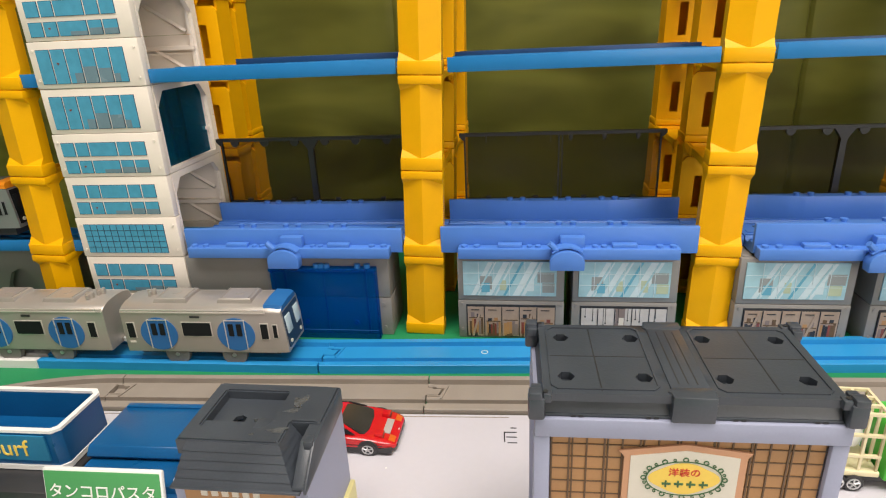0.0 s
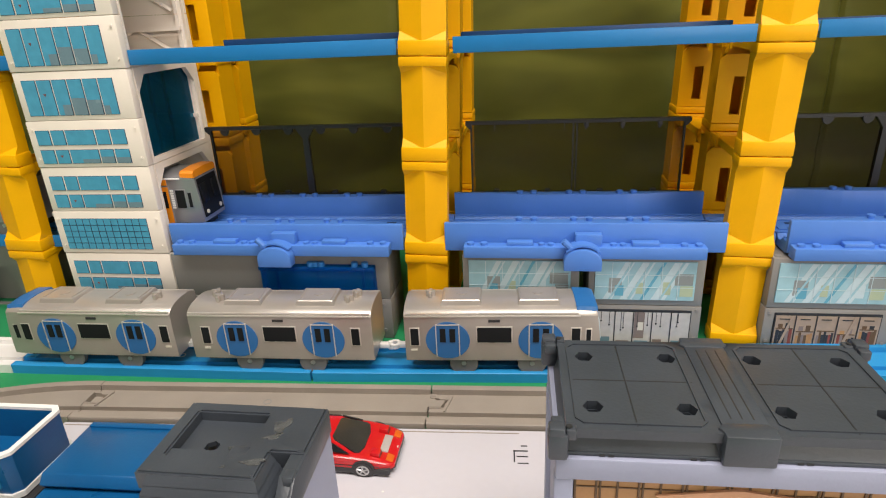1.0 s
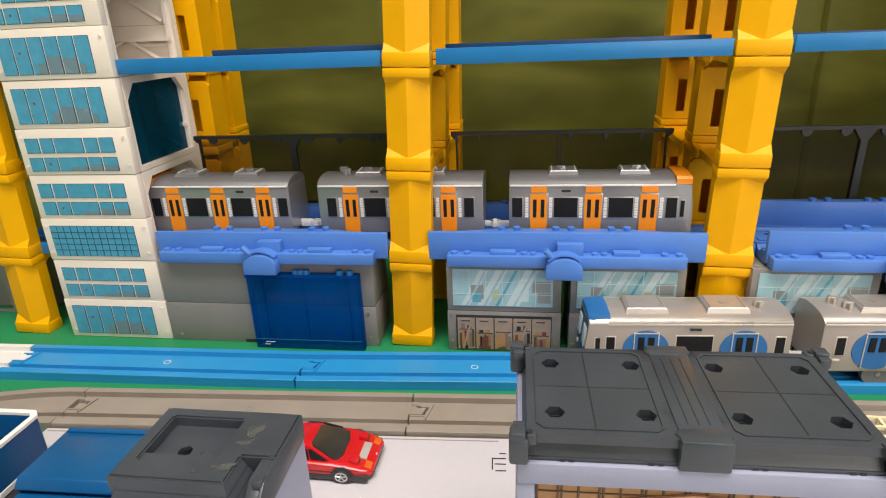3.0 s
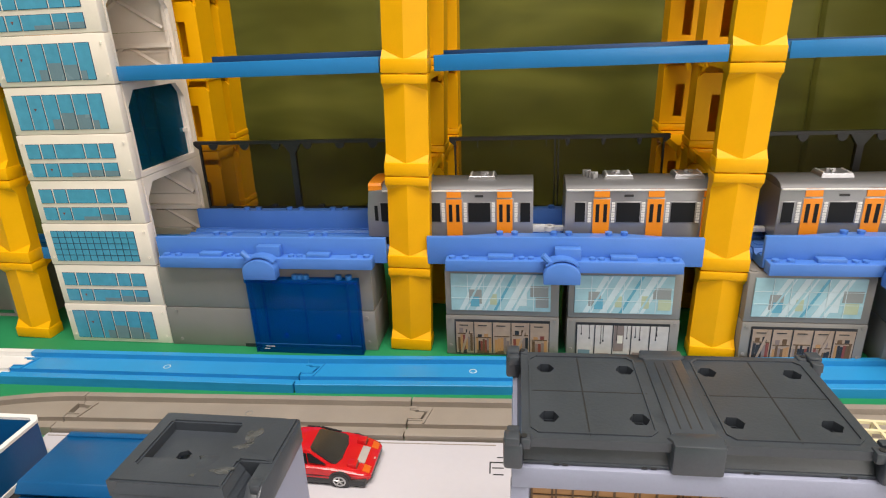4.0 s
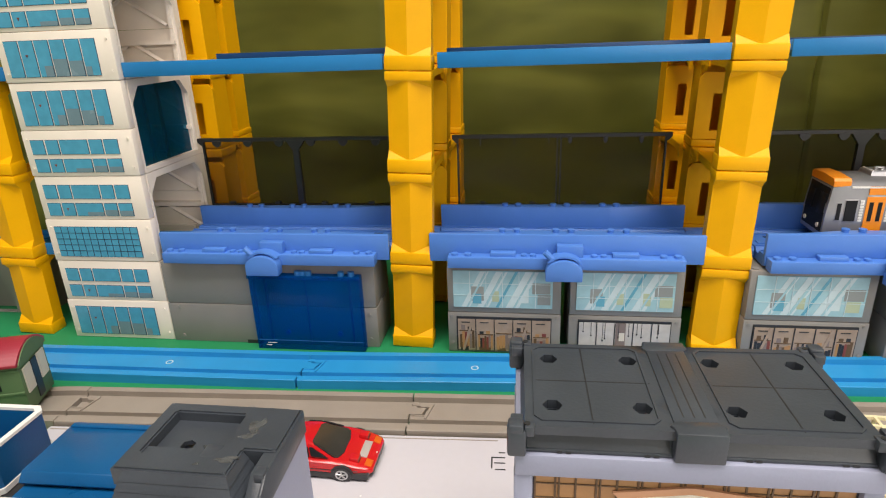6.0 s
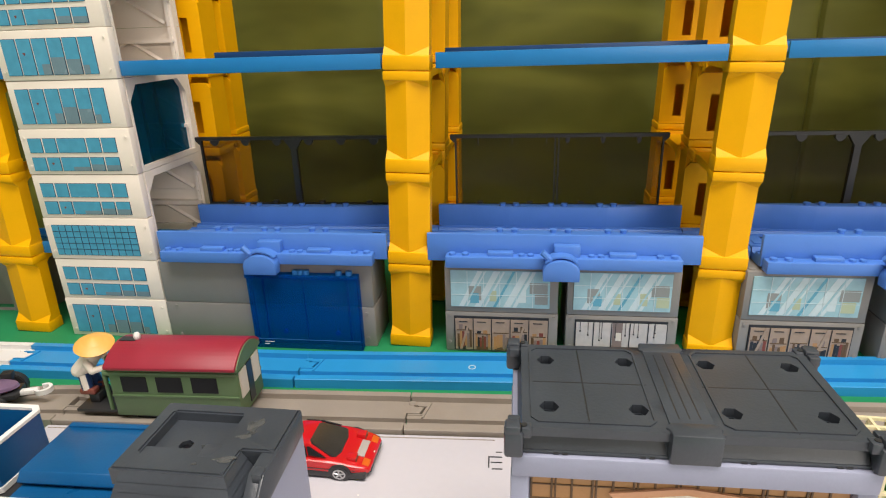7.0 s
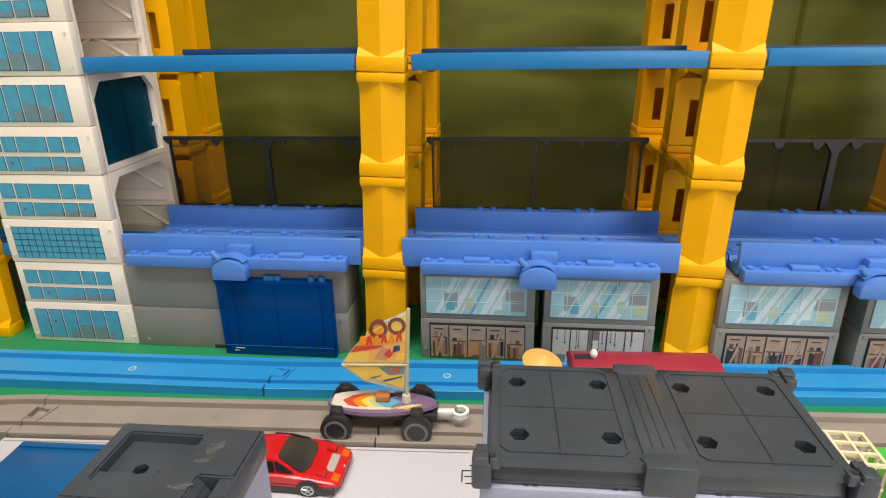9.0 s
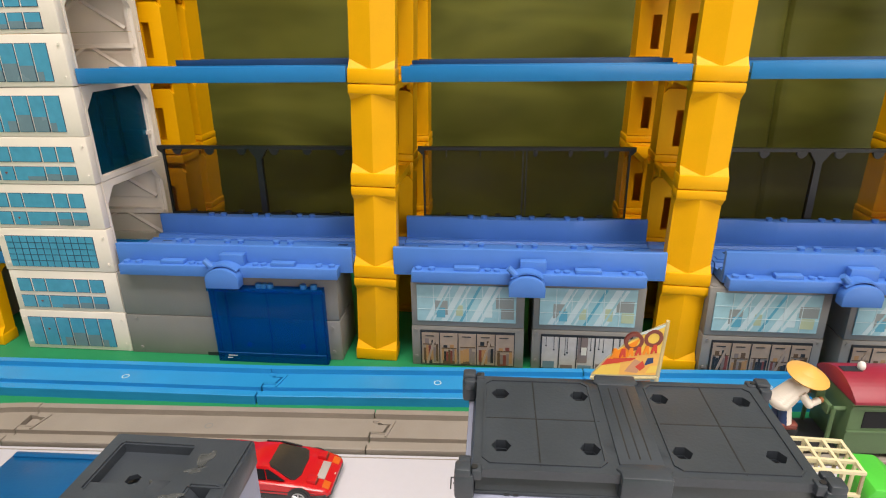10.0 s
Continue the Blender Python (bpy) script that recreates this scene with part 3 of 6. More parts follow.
for k in range(6):
    girder(0.3920 + 0.216 * k, 0.5720 + 0.216 * k)
# short bed pieces between the spans, behind the piers
for x0, x1 in [(-0.0678, -0.0392), (0.1427, 0.1788)] + [(0.3562 + 0.216 * k, 0.3918 + 0.216 * k) for k in range(6)]:
    bm = bmesh.new()
    prism(bm, [(0.4370, 0.0660), (0.4370, 0.0710), (0.4385, 0.0735), (0.4640, 0.0735), (0.4658, 0.0710), (0.4702, 0.0710), (0.4720, 0.0735), (0.4790, 0.0735), (0.4790, 0.0660)], "x", x0, x1)
    solid("track_joint", bm, GIRDER_BLUE, "short cornflower blue plastic track joint behind a pier", "toy track", pose(0, 0, 0.0018), "track joints")
canopy(-0.2345, -0.0765)
canopy(-0.0255, 0.1290)
canopy(0.1800, 0.3340)


# ---- smoked fences ----
def fence(x0, x1, thick_post):
    f = thing("noise_fence", "smoky clear plastic toy fence panel with a black frame", "toy fence", group="smoked fences")
    y, zb, zt = 0.4880, 0.0890, 0.1440
    boxp("panel", CLEAR_SMOKE, f, x0, x1, y - 0.0004, y + 0.0004, zb, zt)
    bm = bmesh.new()
    prism(bm, [(x0 - 0.0035, zt + 0.0006), (x1 + 0.0035, zt + 0.0006), (x1 + 0.0035, zt - 0.0022), (x1 + 0.0004, zt - 0.0052), (x1 - 0.0008, zt - 0.0046), (x1 - 0.0012, zt - 0.0020), (x0 + 0.0012, zt - 0.0020), (x0 + 0.0008, zt - 0.0046), (x0 - 0.0004, zt - 0.0052), (x0 - 0.0035, zt - 0.0022)], "y", y - 0.0018, y + 0.0018)
    part("top_rail", bm, DARK, f)
    boxp("bottom_rail", DARK, f, x0, x1, y - 0.0012, y + 0.0012, zb - 0.001, zb + 0.0016)
    c = (x0 + x1) / 2
    if thick_post:
        bm = bmesh.new()
        prism(bm, [(c - 0.0024, zb), (c + 0.0024, zb), (c + 0.0022, zt - 0.0095), (c + 0.0068, zt - 0.0025), (c + 0.0068, zt - 0.0015), (c - 0.0068, zt - 0.0015), (c - 0.0068, zt - 0.0025), (c - 0.0022, zt - 0.0095)], "y", y - 0.0020, y + 0.0020)
        part("post", bm, DARK, f)
    else:
        for d in (-0.0018, 0.0008):
            boxp("post", DARK, f, c + d, c + d + 0.0010, y - 0.0014, y + 0.0014, zb, zt - 0.002)
    for x in (x0, x1 - 0.0012):
        boxp("post", DARK, f, x, x + 0.0012, y - 0.0014, y + 0.0014, zb, zt - 0.002)
    n = 6
    for k in range(n):
        x = x0 + (x1 - x0) * (k + (0.70 if k < 3 else 0.30)) / n if not thick_post else x0 + (x1 - x0) * (k + 0.5) / n
        bm = bmesh.new()
        if thick_post:
            prism(bm, [(x - 0.0036, zt - 0.0016), (x + 0.0036, zt - 0.0016), (x + 0.0032, zt - 0.0040), (x + 0.0012, zt - 0.0062), (x - 0.0012, zt - 0.0062), (x - 0.0032, zt - 0.0040)], "y", y - 0.0026, y - 0.0003)
        elif k < 3:
            box(bm, x - 0.0003, x + 0.0003, y - 0.0018, y - 0.0003, zt - 0.0075, zt - 0.0015)
        else:
            box(bm, x - 0.0015, x + 0.0015, y - 0.0026, y - 0.0003, zt - 0.0050, zt - 0.0015, 0.0003)
            box(bm, x - 0.0008, x + 0.0008, y - 0.0022, y - 0.0003, zt - 0.0066, zt - 0.0045)
        part("tab", bm, DARK, f)
    for k in range(4):
        x = x0 + (x1 - x0) * (k + 0.5) / 4
        boxp("clip", DARK, f, x - 0.002, x + 0.002, y - 0.0045, y - 0.001, zb + 0.001, zb + 0.0042)


fence(-0.2330, -0.0760, True)
fence(-0.0262, 0.1270, False)
fence(0.1810, 0.3330, True)


# ---- white office tower ----
def tower():
    t = thing("office_tower", "tall white plastic toy office tower with printed blue windows", "toy building", pose(-0.2862, 0.4175, 0))
    hw, depth, H = 0.0426, 0.0875, 0.03265
    blank = [(-0.0362, 0.0310)]
    wide5 = [(-0.0365, -0.0265), (-0.0247, -0.0152), (-0.0137, 0.0076), (0.0092, 0.0190), (0.0206, 0.0310)]
    tall6 = [(-0.0365 + 0.0114 * k, -0.0265 + 0.0114 * k) for k in range(6)]
    kinds = ["tall", "double", "grid", "double", "double", "tall", "tall", "double", "double"]
    for k in range(9):
        z0, z1 = k * H + 0.00015, (k + 1) * H - 0.00015
        ins = 0.0004 if k % 2 else 0.0
        bm = bmesh.new()
        box(bm, -hw + ins, hw - ins, 0.0 + ins, 0.0070, z0, z1, 0.0007)
        b = part("storey", bm, TOWER_WHITE, t)
        boxp("back_wall", TOWER_WHITE, b, -hw, hw, depth - 0.003, depth, z0, z1)
        bm = bmesh.new()
        zm = (z0 + z1) / 2
        for s in (-1, 1):
            rod(bm, (s * 0.002, depth - 0.0055, z1 - 0.010), (s * 0.034, depth - 0.0055, z0 + 0.002), 0.0018, 4)
            box(bm, s * 0.0385 - 0.0015, s * 0.0385 + 0.0015, depth - 0.008, depth - 0.003, z0, z1)
        if k % 2 == 0:
            box(bm, -hw + 0.002, hw - 0.002, depth - 0.010, depth - 0.003, z1 - 0.0115, z1 - 0.0085)
            box(bm, -hw + 0.002, hw - 0.002, depth - 0.006, depth - 0.003, z1 - 0.0155, z1 - 0.0140)
            box(bm, -0.0265, 0.0265, depth - 0.006, depth - 0.003, z0 + 0.0005, z0 + 0.0025)
        part("brace", bm, TOWER_WHITE, b)
        for s in (-1, 1):
            for zz in (z0 + 0.006, z1 - 0.006):
                if k % 2 == 0 and k < 8:
                    bm = bmesh.new()
                    cyl(bm, s * (hw - 0.0035), -0.0008, zz, "y", 0.0009, 0.0012, 10)
                    part("pin", bm, TOWER_WHITE, b)
        kind = kinds[k]
        rows = [(z0 + 0.0036, z1 - 0.0056)] if kind in ("tall", "grid") else [(z0 + 0.0030, z0 + 0.0122), (z0 + 0.0160, z0 + 0.0258)]
        cols = {"tall": tall6, "grid": blank, "double": wide5}[kind]
        for r, (za, zb) in enumerate(rows):
            for c, (xa, xb) in enumerate(cols):
                boxp("window_frame", NAVY_LINE, b, xa - 0.0003, xb + 0.0003, -0.00035 + ins, 0.001, za - 0.0003, zb + 0.0003)
                w = boxp("window", PANE, b, xa, xb, -0.0006 + ins, 0.001, za, zb)
                if kind == "tall" and c >= 2 or kind == "double" and r == 0 and c >= 2:
                    hgt = [0, 0, 0.30, 0.48, 0.42, 0.25][c]
                    half = xa + (xb - xa) * (0.45 if c in (2, 5) else 1.0)
                    boxp("skyline", PANE_GREY, b, (xa if c != 2 else xa + (xb - xa) * 0.4), (xb if c == 2 else half), -0.00075 + ins, 0.001, za + 0.0001, za + (zb - za) * hgt)
                if c == 1 and r == 0:
                    bm = bmesh.new()
                    prism(bm, [(xa + 0.0030, za + (zb - za) * 0.62), (xa + 0.0052, za + (zb - za) * 0.62), (xa + 0.0041, za + (zb - za) * 0.62 - 0.0018)], "y", -0.0008 + ins, 0.0)
                    part("marker", bm, MAROON, b)
        if kind == "grid":
            za, zb = rows[0]
            for i in range(1, 12):
                x = -0.0362 + 0.0672 * i / 12
                boxp("glazing_bar", NAVY_LINE, b, x - 0.00018, x + 0.00018, -0.0008 + ins, 0.0, za, zb)
            for i in range(1, 5):
                z = za + (zb - za) * i / 5
                boxp("glazing_bar", NAVY_LINE, b, -0.0362, 0.0310, -0.0008 + ins, 0.0, z - 0.00018, z + 0.00018)
    # side frames, two storeys each, with chamfered openings
    for k in range(0, 8, 2):
        z0, z1 = k * H + 0.0002, (k + 2) * H - 0.0002
        o = [(0.0072, z0), (0.044, z0), (depth - 0.0031, z0), (depth - 0.0031, (z0 + z1) / 2), (depth - 0.0031, z1), (0.044, z1), (0.0072, z1), (0.0072, (z0 + z1) / 2)]
        a, b, lo, hi = 0.0090, depth - 0.0070, z0 + 0.0035, z1 - 0.0050
        i = [(a, lo), (0.044, lo), (b, lo), (b, hi - 0.011), (b - 0.009, hi), (0.044, hi), (a + 0.009, hi), (a, hi - 0.011)]
        for s in (-1, 1):
            bm = bmesh.new()
            ring(bm, o, i, "x", s * hw - s * 0.0002, s * hw - s * 0.0040)
            part("side_frame", bm, TOWER_WHITE, t)
    for s in (1,):
        boxp("blue_pane", CLEAR_TEAL, t, hw - 0.0075, hw - 0.0050, 0.0095, depth - 0.006, 4 * H + 0.001, 6 * H - 0.002, 0.0, "clear teal plastic infill panel")
        for q in (0.35, 0.62):
            boxp("pane_rib", CLEAR_TEAL, t, hw - 0.0100, hw - 0.0076, 0.0095 + 0.068 * q, 0.0105 + 0.068 * q, 4 * H + 0.001, 6 * H - 0.002)
    boxp("slab", TOWER_WHITE, t, -hw + 0.004, hw - 0.004, 0.0072, depth - 0.0032, 4 * H - 0.002, 4 * H)
    boxp("slab", TOWER_WHITE, t, -hw + 0.004, hw - 0.004, 0.0072, depth - 0.0032, 6 * H - 0.002, 6 * H)
    # unseen top slab, added to keep light out of the upper storeys
    boxp("slab", TOWER_WHITE, t, -hw, hw, 0.0072, depth - 0.0032, 8 * H, 8 * H + 0.002)


tower()


# ---- grey shops and depot under the viaduct ----
def building_shell(t, w, depth, h, seam):
    boxp("lower_wall", WALL_GREY, t, 0, w, 0, depth, 0, seam - 0.0002, 0.0006)
    boxp("upper_wall", WALL_GREY, t, 0.0003, w - 0.0003, 0.0003, depth, seam + 0.0002, h, 0.0006)


def shop(x, w, variant, y=0.4160):
    t = thing("shop", "grey plastic toy shop with printed glass windows under the viaduct", "toy shop", pose(x, y, 0), "row of shops")
    h, seam = 0.0665, 0.0315
    building_shell(t, w, 0.060, h, seam)
    rnd = random.Random(variant)
    # upper glass print
    u = boxp("upper_window", SKY_PANE, t, 0.0045, w - 0.0060, -0.0006, 0.001, seam + 0.0045, h - 0.0030)
    x0, x1, z0, z1 = 0.0048, w - 0.0063, seam + 0.0048, h - 0.0033
    d = z1 - z0

    def stripe(a, b, m):
        bm = bmesh.new()
        sl = 0.5
        pts = [(max(x0, a), z0), (min(x1, b), z0), (min(x1, b + d * sl), z1), (min(x1, max(x0, a + d * sl)), z1)]
        if pts[1][0] - pts[0][0] > 0.0005:
            prism(bm, pts, "y", -0.0007, 0.0)
            part("reflection_stripe", bm, m, u)
    for a, b, m in ((0.010, 0.016, SKY_LIGHT), (0.021, 0.029, SKY_LIGHT), (0.034, 0.036, SKY_DEEP), (0.041, 0.050, SKY_LIGHT)):
        stripe(a, b, m)
    for k, (fx, fw, fz, fh, m) in enumerate(((0.16, 0.13, 0.18, 0.40, PALE_BROWN), (0.18, 0.09, 0.10, 0.28, SKY_DEEP), (0.40, 0.07, 0.16, 0.30, OLIVE), (0.70, 0.08, 0.14, 0.34, OLIVE if variant % 3 else SKY_LIGHT), (0.80, 0.18, 0.40, 0.30, PALE_BROWN), (0.86, 0.13, 0.10, 0.28, PALE_BROWN if variant % 2 == 0 else OLIVE))):
        fx = min(0.86, fx + rnd.uniform(-0.03, 0.03))
        cx = x0 + (x1 - x0) * fx
        boxp("display", m, u, cx, min(x1, cx + (x1 - x0) * fw), -0.00074 - 0.00002 * k, 0.0, z0 + d * fz, min(z1 - 0.001, z0 + d * (fz + fh)))
    for a, b in ((0.0135, 0.0150), (0.0255, 0.0275), (0.0460, 0.0475)):
        bm = bmesh.new()
        prism(bm, [(a, z0), (b, z0), (b + d * 0.5, z1), (a + d * 0.5, z1)], "y", -0.00090, 0.0)
        part("reflection_stripe", bm, SKY_PANE, u)
    for k in range(1, 6):
        xx = x0 + (x1 - x0) * k / 6
        boxp("glazing_bar", SKY_LIGHT, u, xx - 0.0002, xx + 0.0002, -0.00095, 0.0, z0, z1)
    for k in range(1, 3):
        zz = z0 + d * k / 3
        boxp("glazing_bar", SKY_LIGHT, u, x0, x1, -0.00095, 0.0, zz - 0.00015, zz + 0.00015)
    # lower shop front
    pale = variant % 3 == 1
    f = boxp("shop_front", DARK, t, 0.0062, w - 0.0062, -0.0006, 0.001, 0.0015, seam - 0.0030)
    xa, xb, za, zb = 0.0068, w - 0.0068, 0.0020, seam - 0.0048
    boxp("interior", INTERIOR_PALE if pale else INTERIOR, f, xa, xb, -0.0008, 0.0, za, zb)
    for k in range(5):
        bx = xa + (xb - xa) * k / 5
        bw = (xb - xa) / 5
        tones = [PANE_GREY, BROWN_GREY, PAPER, INK_GREEN] if pale else [MAROON, BROWN_GREY, BROWN_LINE, DARK, TAN]
        hz = zb - za
        if pale:
            boxp("ware", BROWN_GREY if k % 2 else PANE_GREY, f, bx + bw * 0.1, bx + bw * rnd.uniform(0.5, 0.9), -0.00092, 0.0, za, za + hz * rnd.uniform(0.12, 0.25))
            if k == 2:
                boxp("ware", BROWN_GREY, f, bx + bw * 0.05, bx + bw * 0.60, -0.00090, 0.0, za + hz * 0.2, zb)
                boxp("ware", PAPER, f, bx + bw * 0.25, bx + bw * 0.55, -0.00096, 0.0, za + hz * 0.45, za + hz * 0.70)
        else:
            n = rnd.randint(5, 7)
            top = rnd.uniform(0.46, 0.62)
            for q in range(n):
                gx = bx + bw * (0.12 + 0.8 * q / n)
                boxp("ware", rnd.choice(tones), f, gx, gx + bw * 0.8 / n - 0.0001, -0.00092 - 0.00002 * q, 0.0, za + hz * rnd.uniform(0.02, 0.12), za + hz * (top - rnd.uniform(0, 0.12)))
            boxp("ware", BROWN_LINE, f, bx + bw * 0.10, bx + bw * 0.92, -0.00108, 0.0, za + hz * top, za + hz * (top + 0.025))
            boxp("ware", rnd.choice(tones), f, bx + bw * 0.16, bx + bw * rnd.uniform(0.45, 0.86), -0.00090, 0.0, za, za + hz * rnd.uniform(0.16, 0.30))
            if k != 2:
                for q in range(2):
                    boxp("ware", rnd.choice(tones), f, bx + bw * (0.2 + 0.35 * q), bx + bw * (0.42 + 0.35 * q), -0.00094, 0.0, za + hz * (top + 0.03), za + hz * (top + rnd.uniform(0.10, 0.20)))
        if pale:
            for q in range(2):
                gx = bx + bw * rnd.uniform(0.2, 0.8)
                gl = rnd.uniform(0.25, 0.55) * (zb - za)
                boxp("hanging_lamp", DARK, f, gx - 0.00015, gx + 0.00015, -0.0011, 0.0, zb - gl, zb)
                boxp("hanging_lamp", DARK, f, gx - 0.0005, gx + 0.0005, -0.0011, 0.0, zb - gl - 0.0010, zb - gl)
        else:
            boxp("hanger_rail", DARK, f, bx + bw * 0.22, bx + bw * 0.7, -0.0011, 0.0, zb - 0.0028, zb - 0.0022)
            if k in (0, 3):
                bm = bmesh.new()
                prism(bm, [(bx + bw * 0.25, za), (bx + bw * 0.38, za), (bx + bw * 0.90, zb), (bx + bw * 0.77, zb)], "y", -0.00116, 0.0)
                part("reflection_stripe", bm, INTERIOR, f)
        boxp("mullion", DARK, f, bx - 0.0003, bx + 0.0003, -0.0013, 0.0, za, zb)
    for sx in (0.0030, w - 0.0030):
        for sz in (0.0075, seam - 0.0030):
            bm = bmesh.new()
            cyl(bm, sx, -0.0007, sz, "y", 0.0011, 0.0012, 12)
            part("bolt", bm, WALL_GREY, t)
    for sx in (0.004, 0.012, w - 0.012, w - 0.004):
        bm = bmesh.new()
        cyl(bm, sx, 0.0045, h - 0.0002, "z", 0.0023, 0.0009, 12)
        part("stud", bm, WALL_GREY, t)


shop(-0.0275, 0.0790, 0)
shop(0.0570, 0.0745, 1)
shop(0.1710, 0.0770, 3)
shop(0.2600, 0.0760, 5)


def depot():
    t = thing("depot", "plain grey plastic toy depot with a clear blue roll door", "toy building", pose(-0.2430, 0.4170, 0))
    w = 0.1635
    bm = bmesh.new()
    box(bm, 0, w, 0, 0.040, 0, 0.0318, 0.0006)
    part("lower_wall", bm, WALL_GREY, t)
    boxp("upper_wall", WALL_GREY, t, 0.0003, w - 0.0003, 0.0004, 0.040, 0.0322, 0.0655, 0.0006)
    boxp("notch", DARK, t, 0.0600, 0.0720, -0.0003, 0.002, 0.0, 0.0028)
    for x, z in ((0.0085, 0.0290), (0.0085, 0.0050), (w - 0.0060, 0.0270), (w - 0.0060, 0.0070)):
        bm = bmesh.new()
        cyl(bm, x, -0.0008, z, "y", 0.0013, 0.0012, 12)
        part("bolt", bm, WALL_GREY, t)
    T = 0.0590
    d = boxp("door_shell", CLEAR_BLUE, t, 0.0720, 0.1545, -0.0075, -0.0060, 0.0, T, 0.0003, "clear deep blue plastic door box")
    boxp("door_side", CLEAR_BLUE, d, 0.0720, 0.0732, -0.0060, -0.0008, 0.0, T)
    boxp("door_side", CLEAR_BLUE, d, 0.1533, 0.1545, -0.0060, -0.0008, 0.0, T)
    boxp("door_top", CLEAR_BLUE, d, 0.0732, 0.1533, -0.0060, -0.0008, T - 0.0012, T)
    for x in (0.0822, 0.1452):
        boxp("door_bar", NAVY, d, x, x + 0.0016, -0.0052, -0.0040, 0.004, T - 0.0015)
    boxp("door_bar", NAVY, d, 0.1128, 0.1138, -0.0052, -0.0044, 0.004, T - 0.0015)
    boxp("door_lip", CLEAR_BLUE, d, 0.0712, 0.1553, -0.0082, -0.0076, T - 0.0022, T + 0.0004, 0.0002)
    for x in (0.0960, 0.1360):
        bm = bmesh.new()
        cyl(bm, x, -0.0056, 0.0130, "y", 0.0018, 0.0016, 12)
        part("clip", bm, OVAL_BLUE, d)
    boxp("door_rail", OVAL_BLUE, d, 0.0732, 0.1533, -0.0078, -0.0074, 0.0075, 0.0079)
    boxp("door_mark", WHITE, d, 0.0800, 0.0870, -0.0078, -0.0074, 0.0052, 0.0056)
    boxp("door_mark", WHITE, d, 0.0790, 0.0830, -0.0078, -0.0074, 0.0032, 0.0036)
    for x in (0.0800, 0.0865, 0.1085, 0.1120, 0.1165, 0.1405, 0.1480):
        bm = bmesh.new()
        cyl(bm, x, -0.0040, T, "z", 0.0024, 0.0030, 12)
        part("peg", bm, OVAL_BLUE, d)


depot()


def west_shed():
    t = thing("engine_shed", "dark grey plastic toy shed standing behind the yellow pier", "toy building", pose(-0.4750, 0.4550, 0))
    o = [(0, 0), (0.045, 0), (0.09, 0), (0.09, 0.03), (0.09, 0.055), (0.045, 0.055), (0, 0.055), (0, 0.03)]
    i = [(0.030, 0.001), (0.045, 0.001), (0.060, 0.001), (0.060, 0.022), (0.054, 0.034), (0.045, 0.038), (0.036, 0.034), (0.030, 0.022)]
    bm = bmesh.new()
    ring(bm, o, i, "y", 0, 0.004)
    part("front_wall", bm, WALL_GREY, t)
    boxp("body", WALL_GREY, t, 0, 0.09, 0.012, 0.040, 0, 0.055)
    boxp("roof", WALL_GREY, t, -0.002, 0.092, -0.002, 0.042, 0.0552, 0.0590, 0.0006)


west_shed()

# ---- right house with the flat charcoal roof ----
# glue smears: paler than the roof to carry their highlight
GLUE_SHEEN = plastic("dried_glue_sheen", (0.085, 0.090, 0.092), 0.13, 0.5, scale=260, bump=0.10)


def hexagon(x, y, r, turn=0.0):
    return [(x + r * math.cos(radians(60 * k + turn)), y + r * math.sin(radians(60 * k + turn))) for k in range(6)]


ROOF_XS = [-0.0394, -0.0132, 0.0132, 0.0395]


